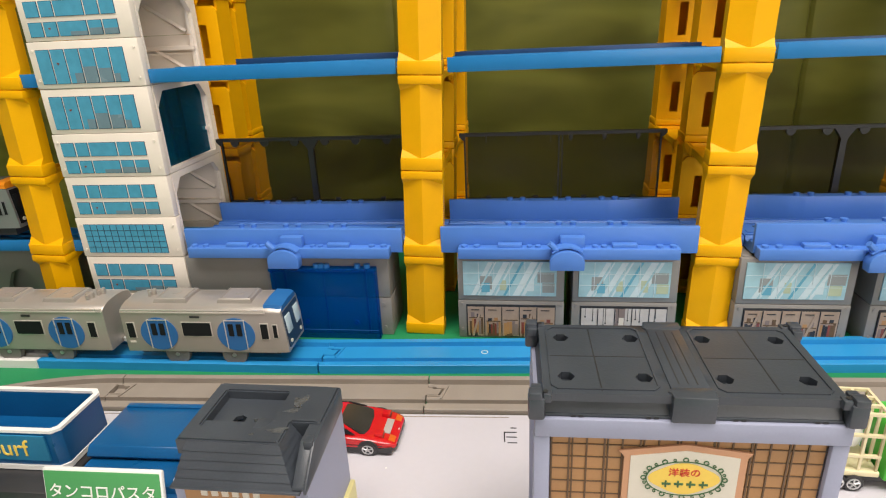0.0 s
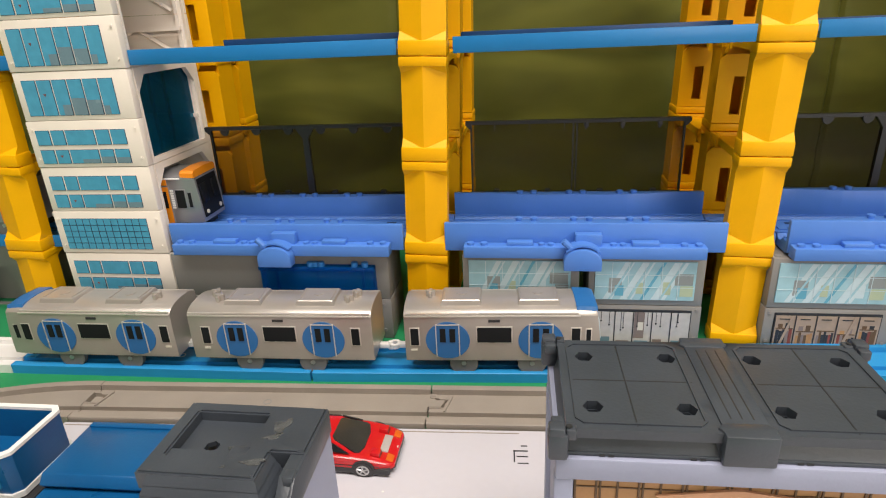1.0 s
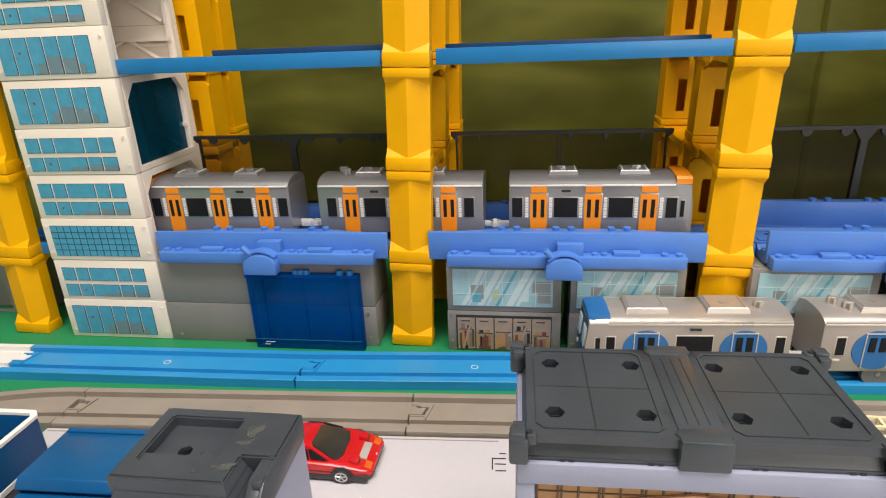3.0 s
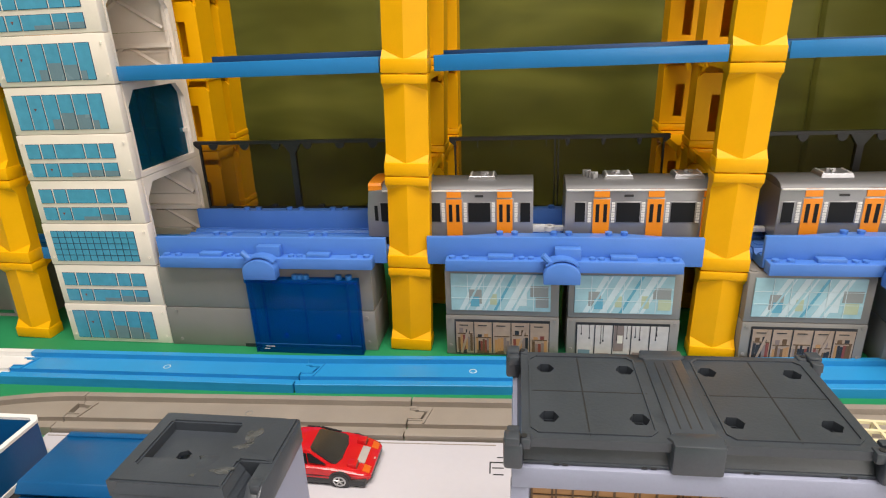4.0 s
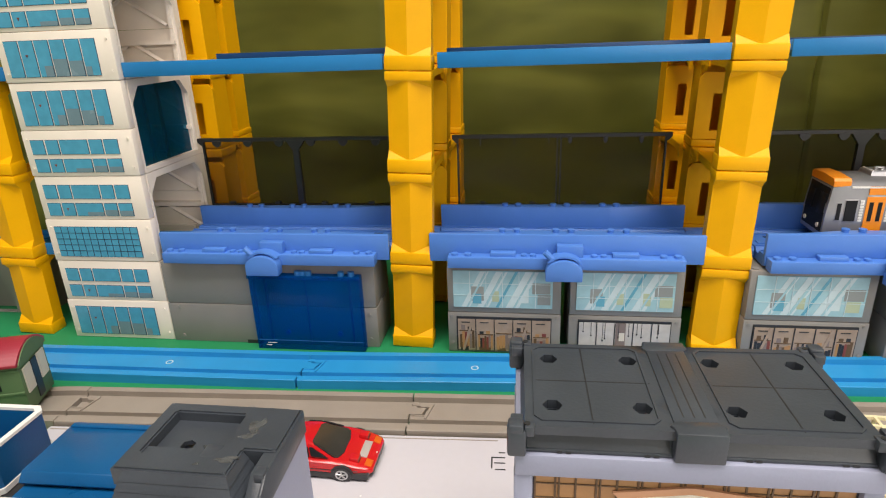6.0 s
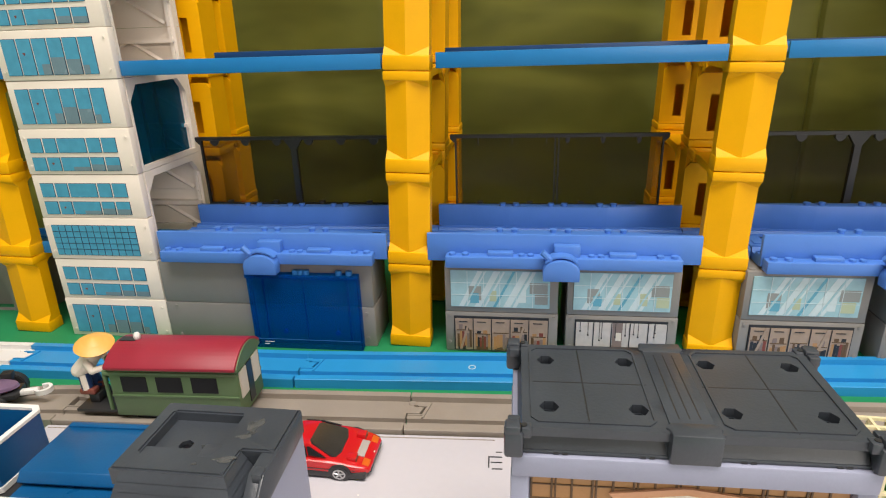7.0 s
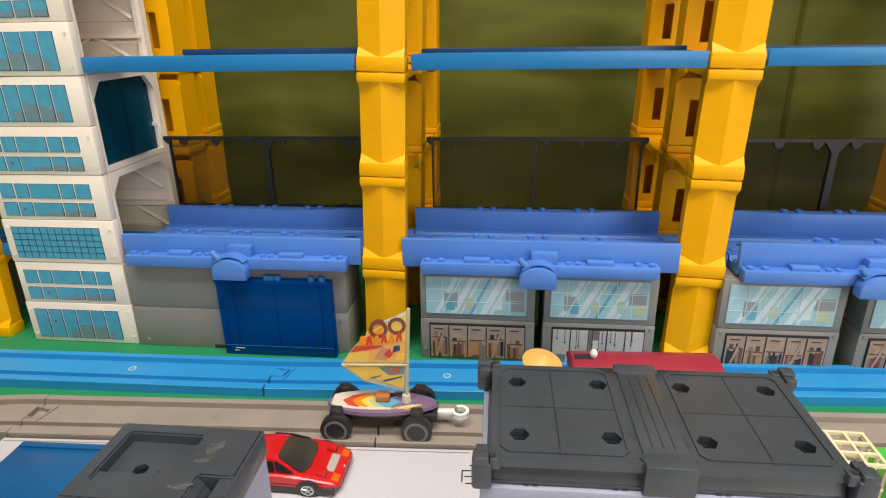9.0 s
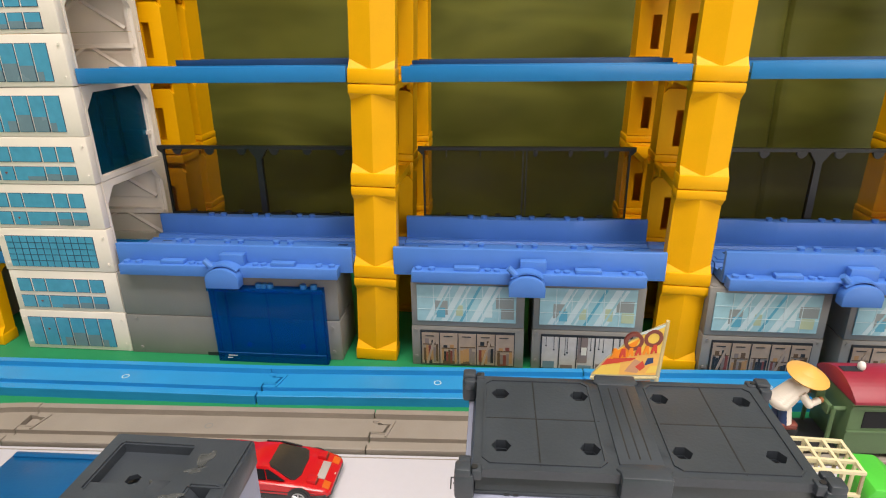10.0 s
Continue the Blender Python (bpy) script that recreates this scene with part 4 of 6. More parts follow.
def tailor_house():
    t = thing("tailor_house", "lavender plastic toy tailor shop with a flat charcoal roof", "toy shop", pose(0.0752, 0.2058, 0, 0, 0, 1.0))
    hx, hy, zt = 0.0500, 0.0238, 0.1128
    # roof: a slab cut by eight hexagonal sockets, built from cells round each socket
    r = part("roof", roof_slab(hx - 0.0024, hy, zt), ROOF_GREY, t, "flat charcoal grey roof with hexagonal sockets")
    for cx in ROOF_XS:
        for cy in (-0.0134, 0.0134):
            bm = bmesh.new()
            ring(bm, hexagon(cx, cy, 0.0034), hexagon(cx, cy, 0.0028), "z", 0.1040, 0.1097)
            sk = part("socket", bm, ROOF_GREY, r)
            bm = bmesh.new()
            prism(bm, hexagon(cx, cy, 0.0034), "z", 0.1030, 0.1040)
            part("socket_floor", bm, DARK, sk)
    for s in (-1, 1):
        # sloping band under the overhanging slab, a foot strip below it with small slots
        bm = bmesh.new()
        loft(bm, [[(-hx + 0.0030, s * (hy - 0.0042), z0), (hx - 0.0030, s * (hy - 0.0042), z0), (hx - 0.0030, s * (hy - d), z0), (-hx + 0.0030, s * (hy - d), z0)] for d, z0 in ((0.0006, 0.1048), (0.0026, 0.1098))])
        part("roof_band", bm, ROOF_GREY, r)
        boxp("foot_strip", ROOF_GREY, r, -hx + 0.0025, hx - 0.0025, s * (hy - 0.0022) - 0.0020, s * (hy - 0.0022) + 0.0020, 0.1036, 0.1047, 0.0002)
        for x in (-0.0385, -0.0360, -0.0140, -0.0115, 0.0135, 0.0160, 0.0385, 0.0410):
            boxp("slot", DARK, r, x, x + 0.0016, s * (hy - 0.0002) - 0.0003, s * (hy - 0.0002) + 0.0002, 0.1037, 0.1042)
        boxp("roof_core", ROOF_GREY, r, -hx + 0.0045, hx - 0.0045, s * (hy - 0.0065) - 0.0010, s * (hy - 0.0065) + 0.0010, 0.1036, 0.1097)
        bm = bmesh.new()
        loft(bm, [[(s * (hx - 0.0060), -hy + 0.0035, z0), (s * (hx - d), -hy + 0.0035, z0), (s * (hx - d), hy - 0.0035, z0), (s * (hx - 0.0060), hy - 0.0035, z0)] for d, z0 in ((0.0012, 0.1036), (0.0036, 0.1098))])
        part("roof_band", bm, ROOF_GREY, r)
        # middle lug with chamfered shoulders
        bm = bmesh.new()
        prism(bm, [(-0.0064, s * (hy + 0.0022)), (0.0076, s * (hy + 0.0022)), (0.0076, s * (hy - 0.0008)), (0.0084, s * (hy - 0.0020)), (0.0062, s * (hy - 0.0042)), (-0.0056, s * (hy - 0.0042)), (-0.0076, s * (hy - 0.0020)), (-0.0064, s * (hy - 0.0008))], "z", 0.1036, 0.1136, 0.0007)
        part("roof_lug", bm, ROOF_GREY, r)
        for q in (-1, 1):
            # corner post with a stepped inner shoulder and a peg hole
            cx, cy = s * hx, q * hy
            bm = bmesh.new()
            box(bm, cx - 0.0028, cx + 0.0028, cy - 0.0028, cy + 0.0028, 0.1036, 0.1122, 0.0010)
            box(bm, cx - 0.0023 + s * 0.0003, cx + 0.0023 + s * 0.0003, cy - 0.0023 + q * 0.0003, cy + 0.0023 + q * 0.0003, 0.1110, 0.1142, 0.0008)
            box(bm, cx - s * 0.0036 - 0.0014, cx - s * 0.0036 + 0.0014, cy - 0.0018, cy + 0.0018, 0.1100, 0.1134, 0.0005)
            box(bm, cx - 0.0018, cx + 0.0018, cy - q * 0.0036 - 0.0014, cy - q * 0.0036 + 0.0014, 0.1100, 0.1134, 0.0005)
            c = part("corner_post", bm, ROOF_GREY, r)
            bm = bmesh.new()
            cyl(bm, cx - s * 0.0030, cy, 0.1125, "z", 0.0009, 0.0012, 10)
            part("peg_hole", bm, DARK, c)
    boxp("roof_ridge", ROOF_GREY, r, -0.0060, 0.0066, -hy + 0.001, hy - 0.001, zt - 0.001, zt + 0.0006, 0.0004)
    for x in (-0.0030, 0.0, 0.0030):
        boxp("ridge_groove", DARK, r, x, x + 0.0004, -hy + 0.006, hy - 0.006, zt, zt + 0.00065)
    for x in (-0.0285, 0.0280):
        boxp("roof_groove", DARK, r, x, x + 0.0004, -hy + 0.002, hy - 0.002, zt - 0.0005, zt + 0.0001)
    for a, b in ((-hx + 0.006, -0.0085), (0.0085, hx - 0.006)):
        boxp("roof_groove", DARK, r, a, b, -0.0002, 0.0002, zt - 0.0005, zt + 0.00006)
    # raised rim round each half of the roof, with cut corners
    for s in (-1, 1):
        u0, u1, v = 0.0092, hx - 0.0050, hy - 0.0024
        def loop(d):
            c = 0.0022 - d * 0.4
            return [(s * (u0 + d), -v + d + c), (s * (u0 + d + c), -v + d), (s * (u1 - d - c), -v + d), (s * (u1 - d), -v + d + c), (s * (u1 - d), v - d - c), (s * (u1 - d - c), v - d), (s * (u0 + d + c), v - d), (s * (u0 + d), v - d - c)]
        bm = bmesh.new()
        ring(bm, loop(0.0), loop(0.0007), "z", zt - 0.0005, zt + 0.0005)
        part("roof_rim", bm, ROOF_GREY, r)
    # lavender frame
    for s in (-1, 1):
        boxp("eave", LAVENDER, t, -hx - 0.0005, hx + 0.0005, s * (hy - 0.0008) - 0.0020, s * (hy - 0.0008) + 0.0020, 0.0958, 0.1034, 0.0007)
        boxp("eave", LAVENDER, t, s * (hx - 0.0016) - 0.0020, s * (hx - 0.0016) + 0.0020, -hy + 0.0014, hy - 0.0014, 0.0958, 0.1034, 0.0005)
        for q in (-1, 1):
            boxp("post", LAVENDER, t, s * (hx - 0.0020) - 0.0028, s * (hx - 0.0020) + 0.0028, q * (hy - 0.0020) - 0.0025, q * (hy - 0.0020) + 0.0025, 0.0032, 0.0957, 0.0008)
        boxp("side_wall", LAVENDER, t, s * (hx - 0.0020) - 0.0010, s * (hx - 0.0020) + 0.0010, -hy + 0.0046, hy - 0.0046, 0.0032, 0.0957)
    boxp("back_wall", LAVENDER, t, -hx + 0.0050, hx - 0.0050, hy - 0.0030, hy - 0.0010, 0.0032, 0.0957)
    f = boxp("front_panel", TAN, t, -hx + 0.0052, hx - 0.0052, -hy + 0.0018, -hy + 0.0034, 0.0300, 0.0957, 0.0, "tan printed lattice front")
    y0 = -hy + 0.0018
    for k in range(16):
        x = -0.0445 + 0.0060 * k
        boxp("lattice_bar", BROWN_LINE, f, x - 0.0003, x + 0.0003, y0 - 0.0004, y0 + 0.0002, 0.0300, 0.0957)
        if k % 2:
            boxp("lattice_bar", BROWN_LINE, f, x + 0.0009, x + 0.0014, y0 - 0.0004, y0 + 0.0002, 0.0300, 0.0957)
    for k in range(13):
        z = 0.0330 + 0.0053 * k
        boxp("lattice_bar", BROWN_LINE, f, -hx + 0.0052, hx - 0.0052, y0 - 0.0003, y0 + 0.0002, z - 0.0002, z + 0.0002)
    # printed name board
    bm = bmesh.new()
    prism(bm, [(-0.0205, 0.0650), (0.0200, 0.0650), (0.0200, 0.0900), (0.0216, 0.0922), (0.0012, 0.0950), (-0.0012, 0.0950), (-0.0222, 0.0918), (-0.0203, 0.0896)], "y", y0 - 0.0012, y0 - 0.0003)
    sgn = part("name_board", bm, PEACH, t, "peach bordered cream name board with a gold plaque")
    sgn.location = (0.0004, 0.0, -0.0020)
    bm = bmesh.new()
    prism(bm, [(-0.0182, 0.0660), (0.0176, 0.0660), (0.0176, 0.0903), (0.0, 0.0928), (-0.0182, 0.0900)], "y", y0 - 0.0015, y0 - 0.0008)
    part("board_paper", bm, PAPER, sgn)
    bm = bmesh.new()
    pl = [(0.0112 * math.cos(a) * (1 + 0.07 * math.cos(4 * a)), 0.0812 + 0.0062 * math.sin(a) * (1 + 0.07 * math.cos(4 * a))) for a in [radians(q) for q in range(0, 360, 12)]]
    prism(bm, pl, "y", y0 - 0.0017, y0 - 0.0010)
    part("plaque", bm, PAPER_YELLOW, sgn)
    bm = bmesh.new()
    for q in range(0, 360, 15):
        a = radians(q)
        rr = 0.0006 if q % 30 else 0.0010
        x, z = 0.0135 * math.cos(a), 0.0812 + 0.0080 * math.sin(a)
        outer = [(x + rr * math.cos(radians(c)), z + rr * math.sin(radians(c))) for c in range(0, 360, 45)]
        inner = [(x + rr * 0.68 * math.cos(radians(c)), z + rr * 0.68 * math.sin(radians(c))) for c in range(0, 360, 45)]
        ring(bm, outer, inner, "y", y0 - 0.0018, y0 - 0.0012)
    oval = [[(k * 0.0128 * math.cos(radians(c)), 0.0812 + k * 0.0073 * math.sin(radians(c))) for c in range(0, 360, 10)] for k in (1.0, 0.972)]
    ring(bm, oval[0], oval[1], "y", y0 - 0.0018, y0 - 0.0012)
    part("scroll_border", bm, INK_GREEN, sgn)
    letters("lettering", "洋装の", 0.0036, INK_RED, sgn, pose(0.0, y0 - 0.0018, 0.0837, 90))
    for k in range(4):
        x = -0.0072 + 0.0041 * k
        bm = bmesh.new()
        box(bm, x, x + 0.0030, y0 - 0.0020, y0 - 0.0016, 0.0786, 0.0794, 0.0001)
        box(bm, x + 0.0010, x + 0.0016, y0 - 0.0020, y0 - 0.0016, 0.0776, 0.0804, 0.0001)
        part("name_bar", bm, INK_GREEN, sgn)


def roof_slab(hx, hy, zt):
    """Slab with eight hexagonal sockets, in strips of cells."""
    bm = bmesh.new()
    xs = ROOF_XS
    ys = [-0.0134, 0.0134]
    xe = [-hx, -0.0263, 0.0, 0.0264, hx]
    ye = [-hy, 0.0, hy]
    zb = 0.1098
    for i in range(4):
        for j in range(2):
            x0, x1, y0, y1, cx, cy = xe[i], xe[i + 1], ye[j], ye[j + 1], xs[i], ys[j]
            h = hexagon(cx, cy, 0.0030)
            o = [(x1, cy), (x1, y1), (x0, y1), (x0, cy), (x0, y0), (x1, y0)]
            ring(bm, o, h, "z", zb, zt)
    bmesh.ops.remove_doubles(bm, verts=bm.verts[:], dist=0.00001)
    return bm


tailor_house()


# ---- left house with the charcoal mansard roof ----
def mansard_house():
    t = thing("mansard_house", "lavender plastic toy house with a charcoal mansard roof", "toy house", pose(0, 0, 0))
    zt = 0.0832
    x0, x1, y0, y1 = -0.1128, -0.0579, 0.1856, 0.2240
    rx0, rx1, ry0, ry1 = -0.1070, -0.0788, 0.1945, 0.2185
    bm = bmesh.new()
    ring(bm, [(x0, y0), (-0.0705, y0), (-0.0705, 0.1990), (x1, 0.1990), (x1, y1), (x0, y1)], [(rx0, ry0), (rx1 - 0.002, ry0), (rx1, 0.1990), (rx1, 0.2080), (rx1, ry1), (rx0, ry1)], "z", 0.0760, zt)
    bmesh.ops.bevel(bm, geom=[e for e in bm.edges if all(abs(v.co.z - zt) < 1e-6 for v in e.verts)], offset=0.0007, segments=2, affect="EDGES")
    r = part("roof", bm, ROOF_GREY, t, "charcoal grey roof with a square sunken top")
    bm = bmesh.new()
    ring(bm, [(rx1, ry0), (rx1, ry1 - 0.012), (rx1, ry1), (rx0, ry1), (rx0, ry0), (rx1 - 0.014, ry0)], hexagon(-0.0955, 0.2045, 0.0028, 30), "z", 0.0770, 0.0788)
    part("sunken_floor", bm, ROOF_GREY, r)
    bm = bmesh.new()
    prism(bm, hexagon(-0.0955, 0.2045, 0.0032, 30), "z", 0.0740, 0.0750)
    part("socket", bm, DARK, r)
    # raised quarter in the sunken top
    boxp("roof_step", ROOF_GREY, r, -0.0850, rx1 + 0.0004, ry0 - 0.0004, 0.2010, 0.0790, zt - 0.0003, 0.0005)
    # ridged slopes in front and round the hip
    n = 5
    for k in range(n):
        za, zb = zt - 0.0010 - 0.0025 * k, zt - 0.0010 - 0.0025 * (k + 1)
        fa, fb = y0 - 0.0021 * k, y0 - 0.0021 * (k + 1) - 0.0004
        ra, rb = -0.0705 + 0.0015 * k, -0.0705 + 0.0015 * (k + 1) + 0.0004
        la, lb = -0.1085 - 0.0004 * k, -0.1085 - 0.0004 * (k + 1) - 0.0002
        bm = bmesh.new()
        loft(bm, [[(la, y0 + 0.0130, za), (la, fa, za), (ra, fa, za), (ra, y0 + 0.0130, za)], [(lb, y0 + 0.0130, zb), (lb, fb, zb), (rb, fb, zb), (rb, y0 + 0.0130, zb)]])
        part("siding", bm, ROOF_GREY, r)
    # outer strip beside the hip: flat to the break, then down to the eave
    bm = bmesh.new()
    prism(bm, [(0.2225, 0.0822), (0.2225, 0.0740), (0.1752, 0.0702), (0.1752, 0.0716), (0.1886, 0.0822)], "x", -0.0632, -0.0584, 0.0003)
    part("side_slope", bm, ROOF_GREY, r)
    bm = bmesh.new()
    prism(bm, [(0.2232, 0.0828), (0.2232, 0.0732), (0.1738, 0.0700), (0.1738, 0.0722), (0.1875, 0.0828)], "x", -0.0584, -0.0572, 0.0003)
    part("side_gable", bm, ROOF_GREY, r)
    bm = bmesh.new()
    prism(bm, [(0.1862, 0.0800), (0.1862, 0.0838), (0.1905, 0.0838), (0.1905, 0.0800)], "x", -0.0612, -0.0576, 0.0004)
    part("roof_lug", bm, ROOF_GREY, r)
    boxp("eave_strip", ROOF_GREY, r, -0.1115, -0.0600, 0.1742, 0.1880, 0.0690, 0.0702, 0.0003)
    # dried glue and scuffs on the roof, their glossy highlights put into a paler colour
    for x, y, rx, ry, turn, z in ((-0.0712, 0.2120, 0.0026, 0.0044, -14, zt), (-0.0722, 0.2060, 0.0030, 0.0014, 25, zt), (-0.0740, 0.1930, 0.0036, 0.0016, 12, zt), (-0.0880, 0.2040, 0.0011, 0.0008, 0, 0.0789), (-0.0835, 0.1900, 0.0010, 0.0006, 30, zt)):
        pts, inner = [], []
        for q in range(0, 360, 18):
            a = radians(q)
            k = 1 + 0.28 * math.sin(3 * a + turn) + 0.16 * math.sin(5 * a)
            for lst, g in ((pts, 1.0), (inner, 0.72)):
                u, v = rx * k * g * math.cos(a), ry * k * g * math.sin(a)
                lst.append((x + u * math.cos(radians(turn)) - v * math.sin(radians(turn)), y + u * math.sin(radians(turn)) + v * math.cos(radians(turn))))
        bm = bmesh.new()
        ring(bm, pts, inner, "z", z - 0.0003, z + 0.00022)
        prism(bm, inner, "z", z - 0.0003, z + 0.00008)
        part("glue_sheen_mark", bm, GLUE_SHEEN, r, "dried glue scuff with its glossy highlight put into a pale colour")
    bm = bmesh.new()
    box(bm, -0.1120, -0.0595, 0.1860, 0.2230, 0.0032, 0.0700)
    box(bm, -0.1130, -0.0600, 0.1790, 0.1858, 0.0032, 0.0688)
    part("wall", bm, LAVENDER, t)
    bm = bmesh.new()
    prism(bm, [(0.2230, 0.0200), (0.2230, 0.0730), (0.1765, 0.0698), (0.1765, 0.0200)], "x", -0.0593, -0.0580)
    part("side_wall", bm, LAVENDER, t)
    boxp("yellow_base", PALE_YELLOW, t, -0.0591, -0.0558, 0.1765, 0.2235, 0.0032, 0.0330, 0.0006, "pale yellow plastic lower wall")
    boxp("base_clip", PALE_YELLOW, t, -0.0580, -0.0560, 0.2010, 0.2060, 0.0325, 0.0385, 0.0004)
    boxp("door_panel", TAN, t, -0.1080, -0.0640, 0.1775, 0.1789, 0.0032, 0.0686)
    for k in range(6):
        boxp("print_bar", PAPER, t, -0.1010 + 0.0042 * k, -0.0985 + 0.0042 * k, 0.1770, 0.1780, 0.0640, 0.0672)


mansard_house()


def pasta_shop():
    """Blue shed roof in two steps, and its green sign."""
    t = thing("pasta_shop", "deep blue roofed plastic toy pasta shop with a green sign", "toy shop", pose(-0.1440, 0.2150, 0, 0, 0, 1.5))
    b = bmesh.new()
    prism(b, [(-0.0160, 0.0600), (0.0160, 0.0630), (0.0160, 0.0655), (-0.0145, 0.0655), (-0.0175, 0.0620)], "x", -0.0215, 0.0290, 0.0005)
    r = part("roof", b, SHED_BLUE, t)
    boxp("roof_fold", SHED_BLUE, r, -0.0205, 0.0280, 0.0120, 0.0150, 0.0652, 0.0664, 0.0005)
    boxp("lower_roof", SHED_BLUE, t, -0.0225, 0.0290, -0.0330, -0.0160, 0.0525, 0.0560, 0.0008)
    boxp("wall", SHED_BLUE, t, -0.0205, 0.0280, -0.0310, 0.0150, 0.0032, 0.0598)
    m = pose(-0.0012, -0.0350, 0.0618, -12, 0, 0)
    s = boxp("sign", WHITE, t, -0.0255, 0.0255, -0.0012, 0.0012, -0.0100, 0.0085, 0.0010, "green sign with white lettering and a white rim")
    s.matrix_basis = m
    boxp("sign_face", SIGN_GREEN, s, -0.0245, 0.0245, -0.0016, -0.0008, -0.0095, 0.0075, 0.0002)
    letters("lettering", "タンコロパスタ", 0.0066, WHITE, s, pose(0.0, -0.0018, -0.0012, 90))


pasta_shop()


def surf_shop():
    """Open blue tray roof with a white rim, on a dark base."""
    t = thing("surf_shop", "blue plastic toy surf shop with an open white-rimmed roof tray", "toy shop", pose(-0.2120, 0.2170, 0, 0, 0, 1.0))
    X, Y = 0.0310, 0.0160
    b = bmesh.new()
    o = [(-X, -Y), (X - 0.003, -Y), (X, -Y + 0.003), (X, Y - 0.003), (X - 0.003, Y), (-X, Y)]
    i = [(-X + 0.002, -Y + 0.002), (X - 0.004, -Y + 0.002), (X - 0.002, -Y + 0.004), (X - 0.002, Y - 0.004), (X - 0.004, Y - 0.002), (-X + 0.002, Y - 0.002)]
    ring(b, o, i, "z", 0.0520, 0.0690)
    w = part("tray_wall", b, SHED_BLUE, t)
    b = bmesh.new()
    ring(b, [(x * 1.012, y * 1.02) for x, y in o], i, "z", 0.0691, 0.0705)
    part("rim", b, WHITE, w, "white plastic rim")
    b = bmesh.new()
    ring(b, [(x * 1.02, y * 1.05) for x, y in o], [(x * 0.8, y * 0.8) for x, y in i], "z", 0.0495, 0.0519)
    part("rim", b, WHITE, w, "white plastic rim")
    boxp("tray_floor", SHED_BLUE, t, -X + 0.002, X - 0.003, -Y + 0.002, Y - 0.002, 0.0525, 0.0545)
    boxp("base", DARK, t, -X + 0.002, X + 0.004, -Y - 0.014, Y - 0.002, 0.0032, 0.0490, 0.0010)
    s = boxp("sign", SIGN_BLUE, t, -X + 0.004, X - 0.006, -Y - 0.0010, -Y - 0.0002, 0.0550, 0.0680, 0.0)
    letters("lettering", "Surf", 0.0120, PAPER_YELLOW, s, pose(0.0065, -Y - 0.0012, 0.0612, 90))


surf_shop()


# ---- vehicles that stand on the plate ----
def small_wheel(parent, x, y, z, r, w, rim=STEEL):
    b = bmesh.new()
    cyl(b, x, y - w / 2, z, "y", r, w, 20)
    k = part("wheel", b, DARK, parent)
    b = bmesh.new()
    cyl(b, x, y - w / 2 - 0.0003, z, "y", r * 0.62, w + 0.0006, 14)
    part("rim", b, DARK, k)
    b = bmesh.new()
    c = [(math.cos(radians(q)), math.sin(radians(q))) for q in range(0, 360, 18)]
    for e in (y - w / 2 - 0.0005, y + w / 2 + 0.0003):
        ring(b, [(x + r * 0.70 * u, z + r * 0.70 * v) for u, v in c], [(x + r * 0.55 * u, z + r * 0.55 * v) for u, v in c], "y", e, e + 0.0004)
        cyl(b, x, e - 0.0001, z, "y", r * 0.18, 0.0006, 10)
        for q in range(5):
            a = radians(72 * q + 20)
            rod(b, (x + r * 0.10 * math.cos(a), e + 0.0002, z + r * 0.10 * math.sin(a)), (x + r * 0.58 * math.cos(a), e + 0.0002, z + r * 0.58 * math.sin(a)), r * 0.095, 6)
    part("spokes", b, rim, k, "bright silver five-spoke rim")
    return k


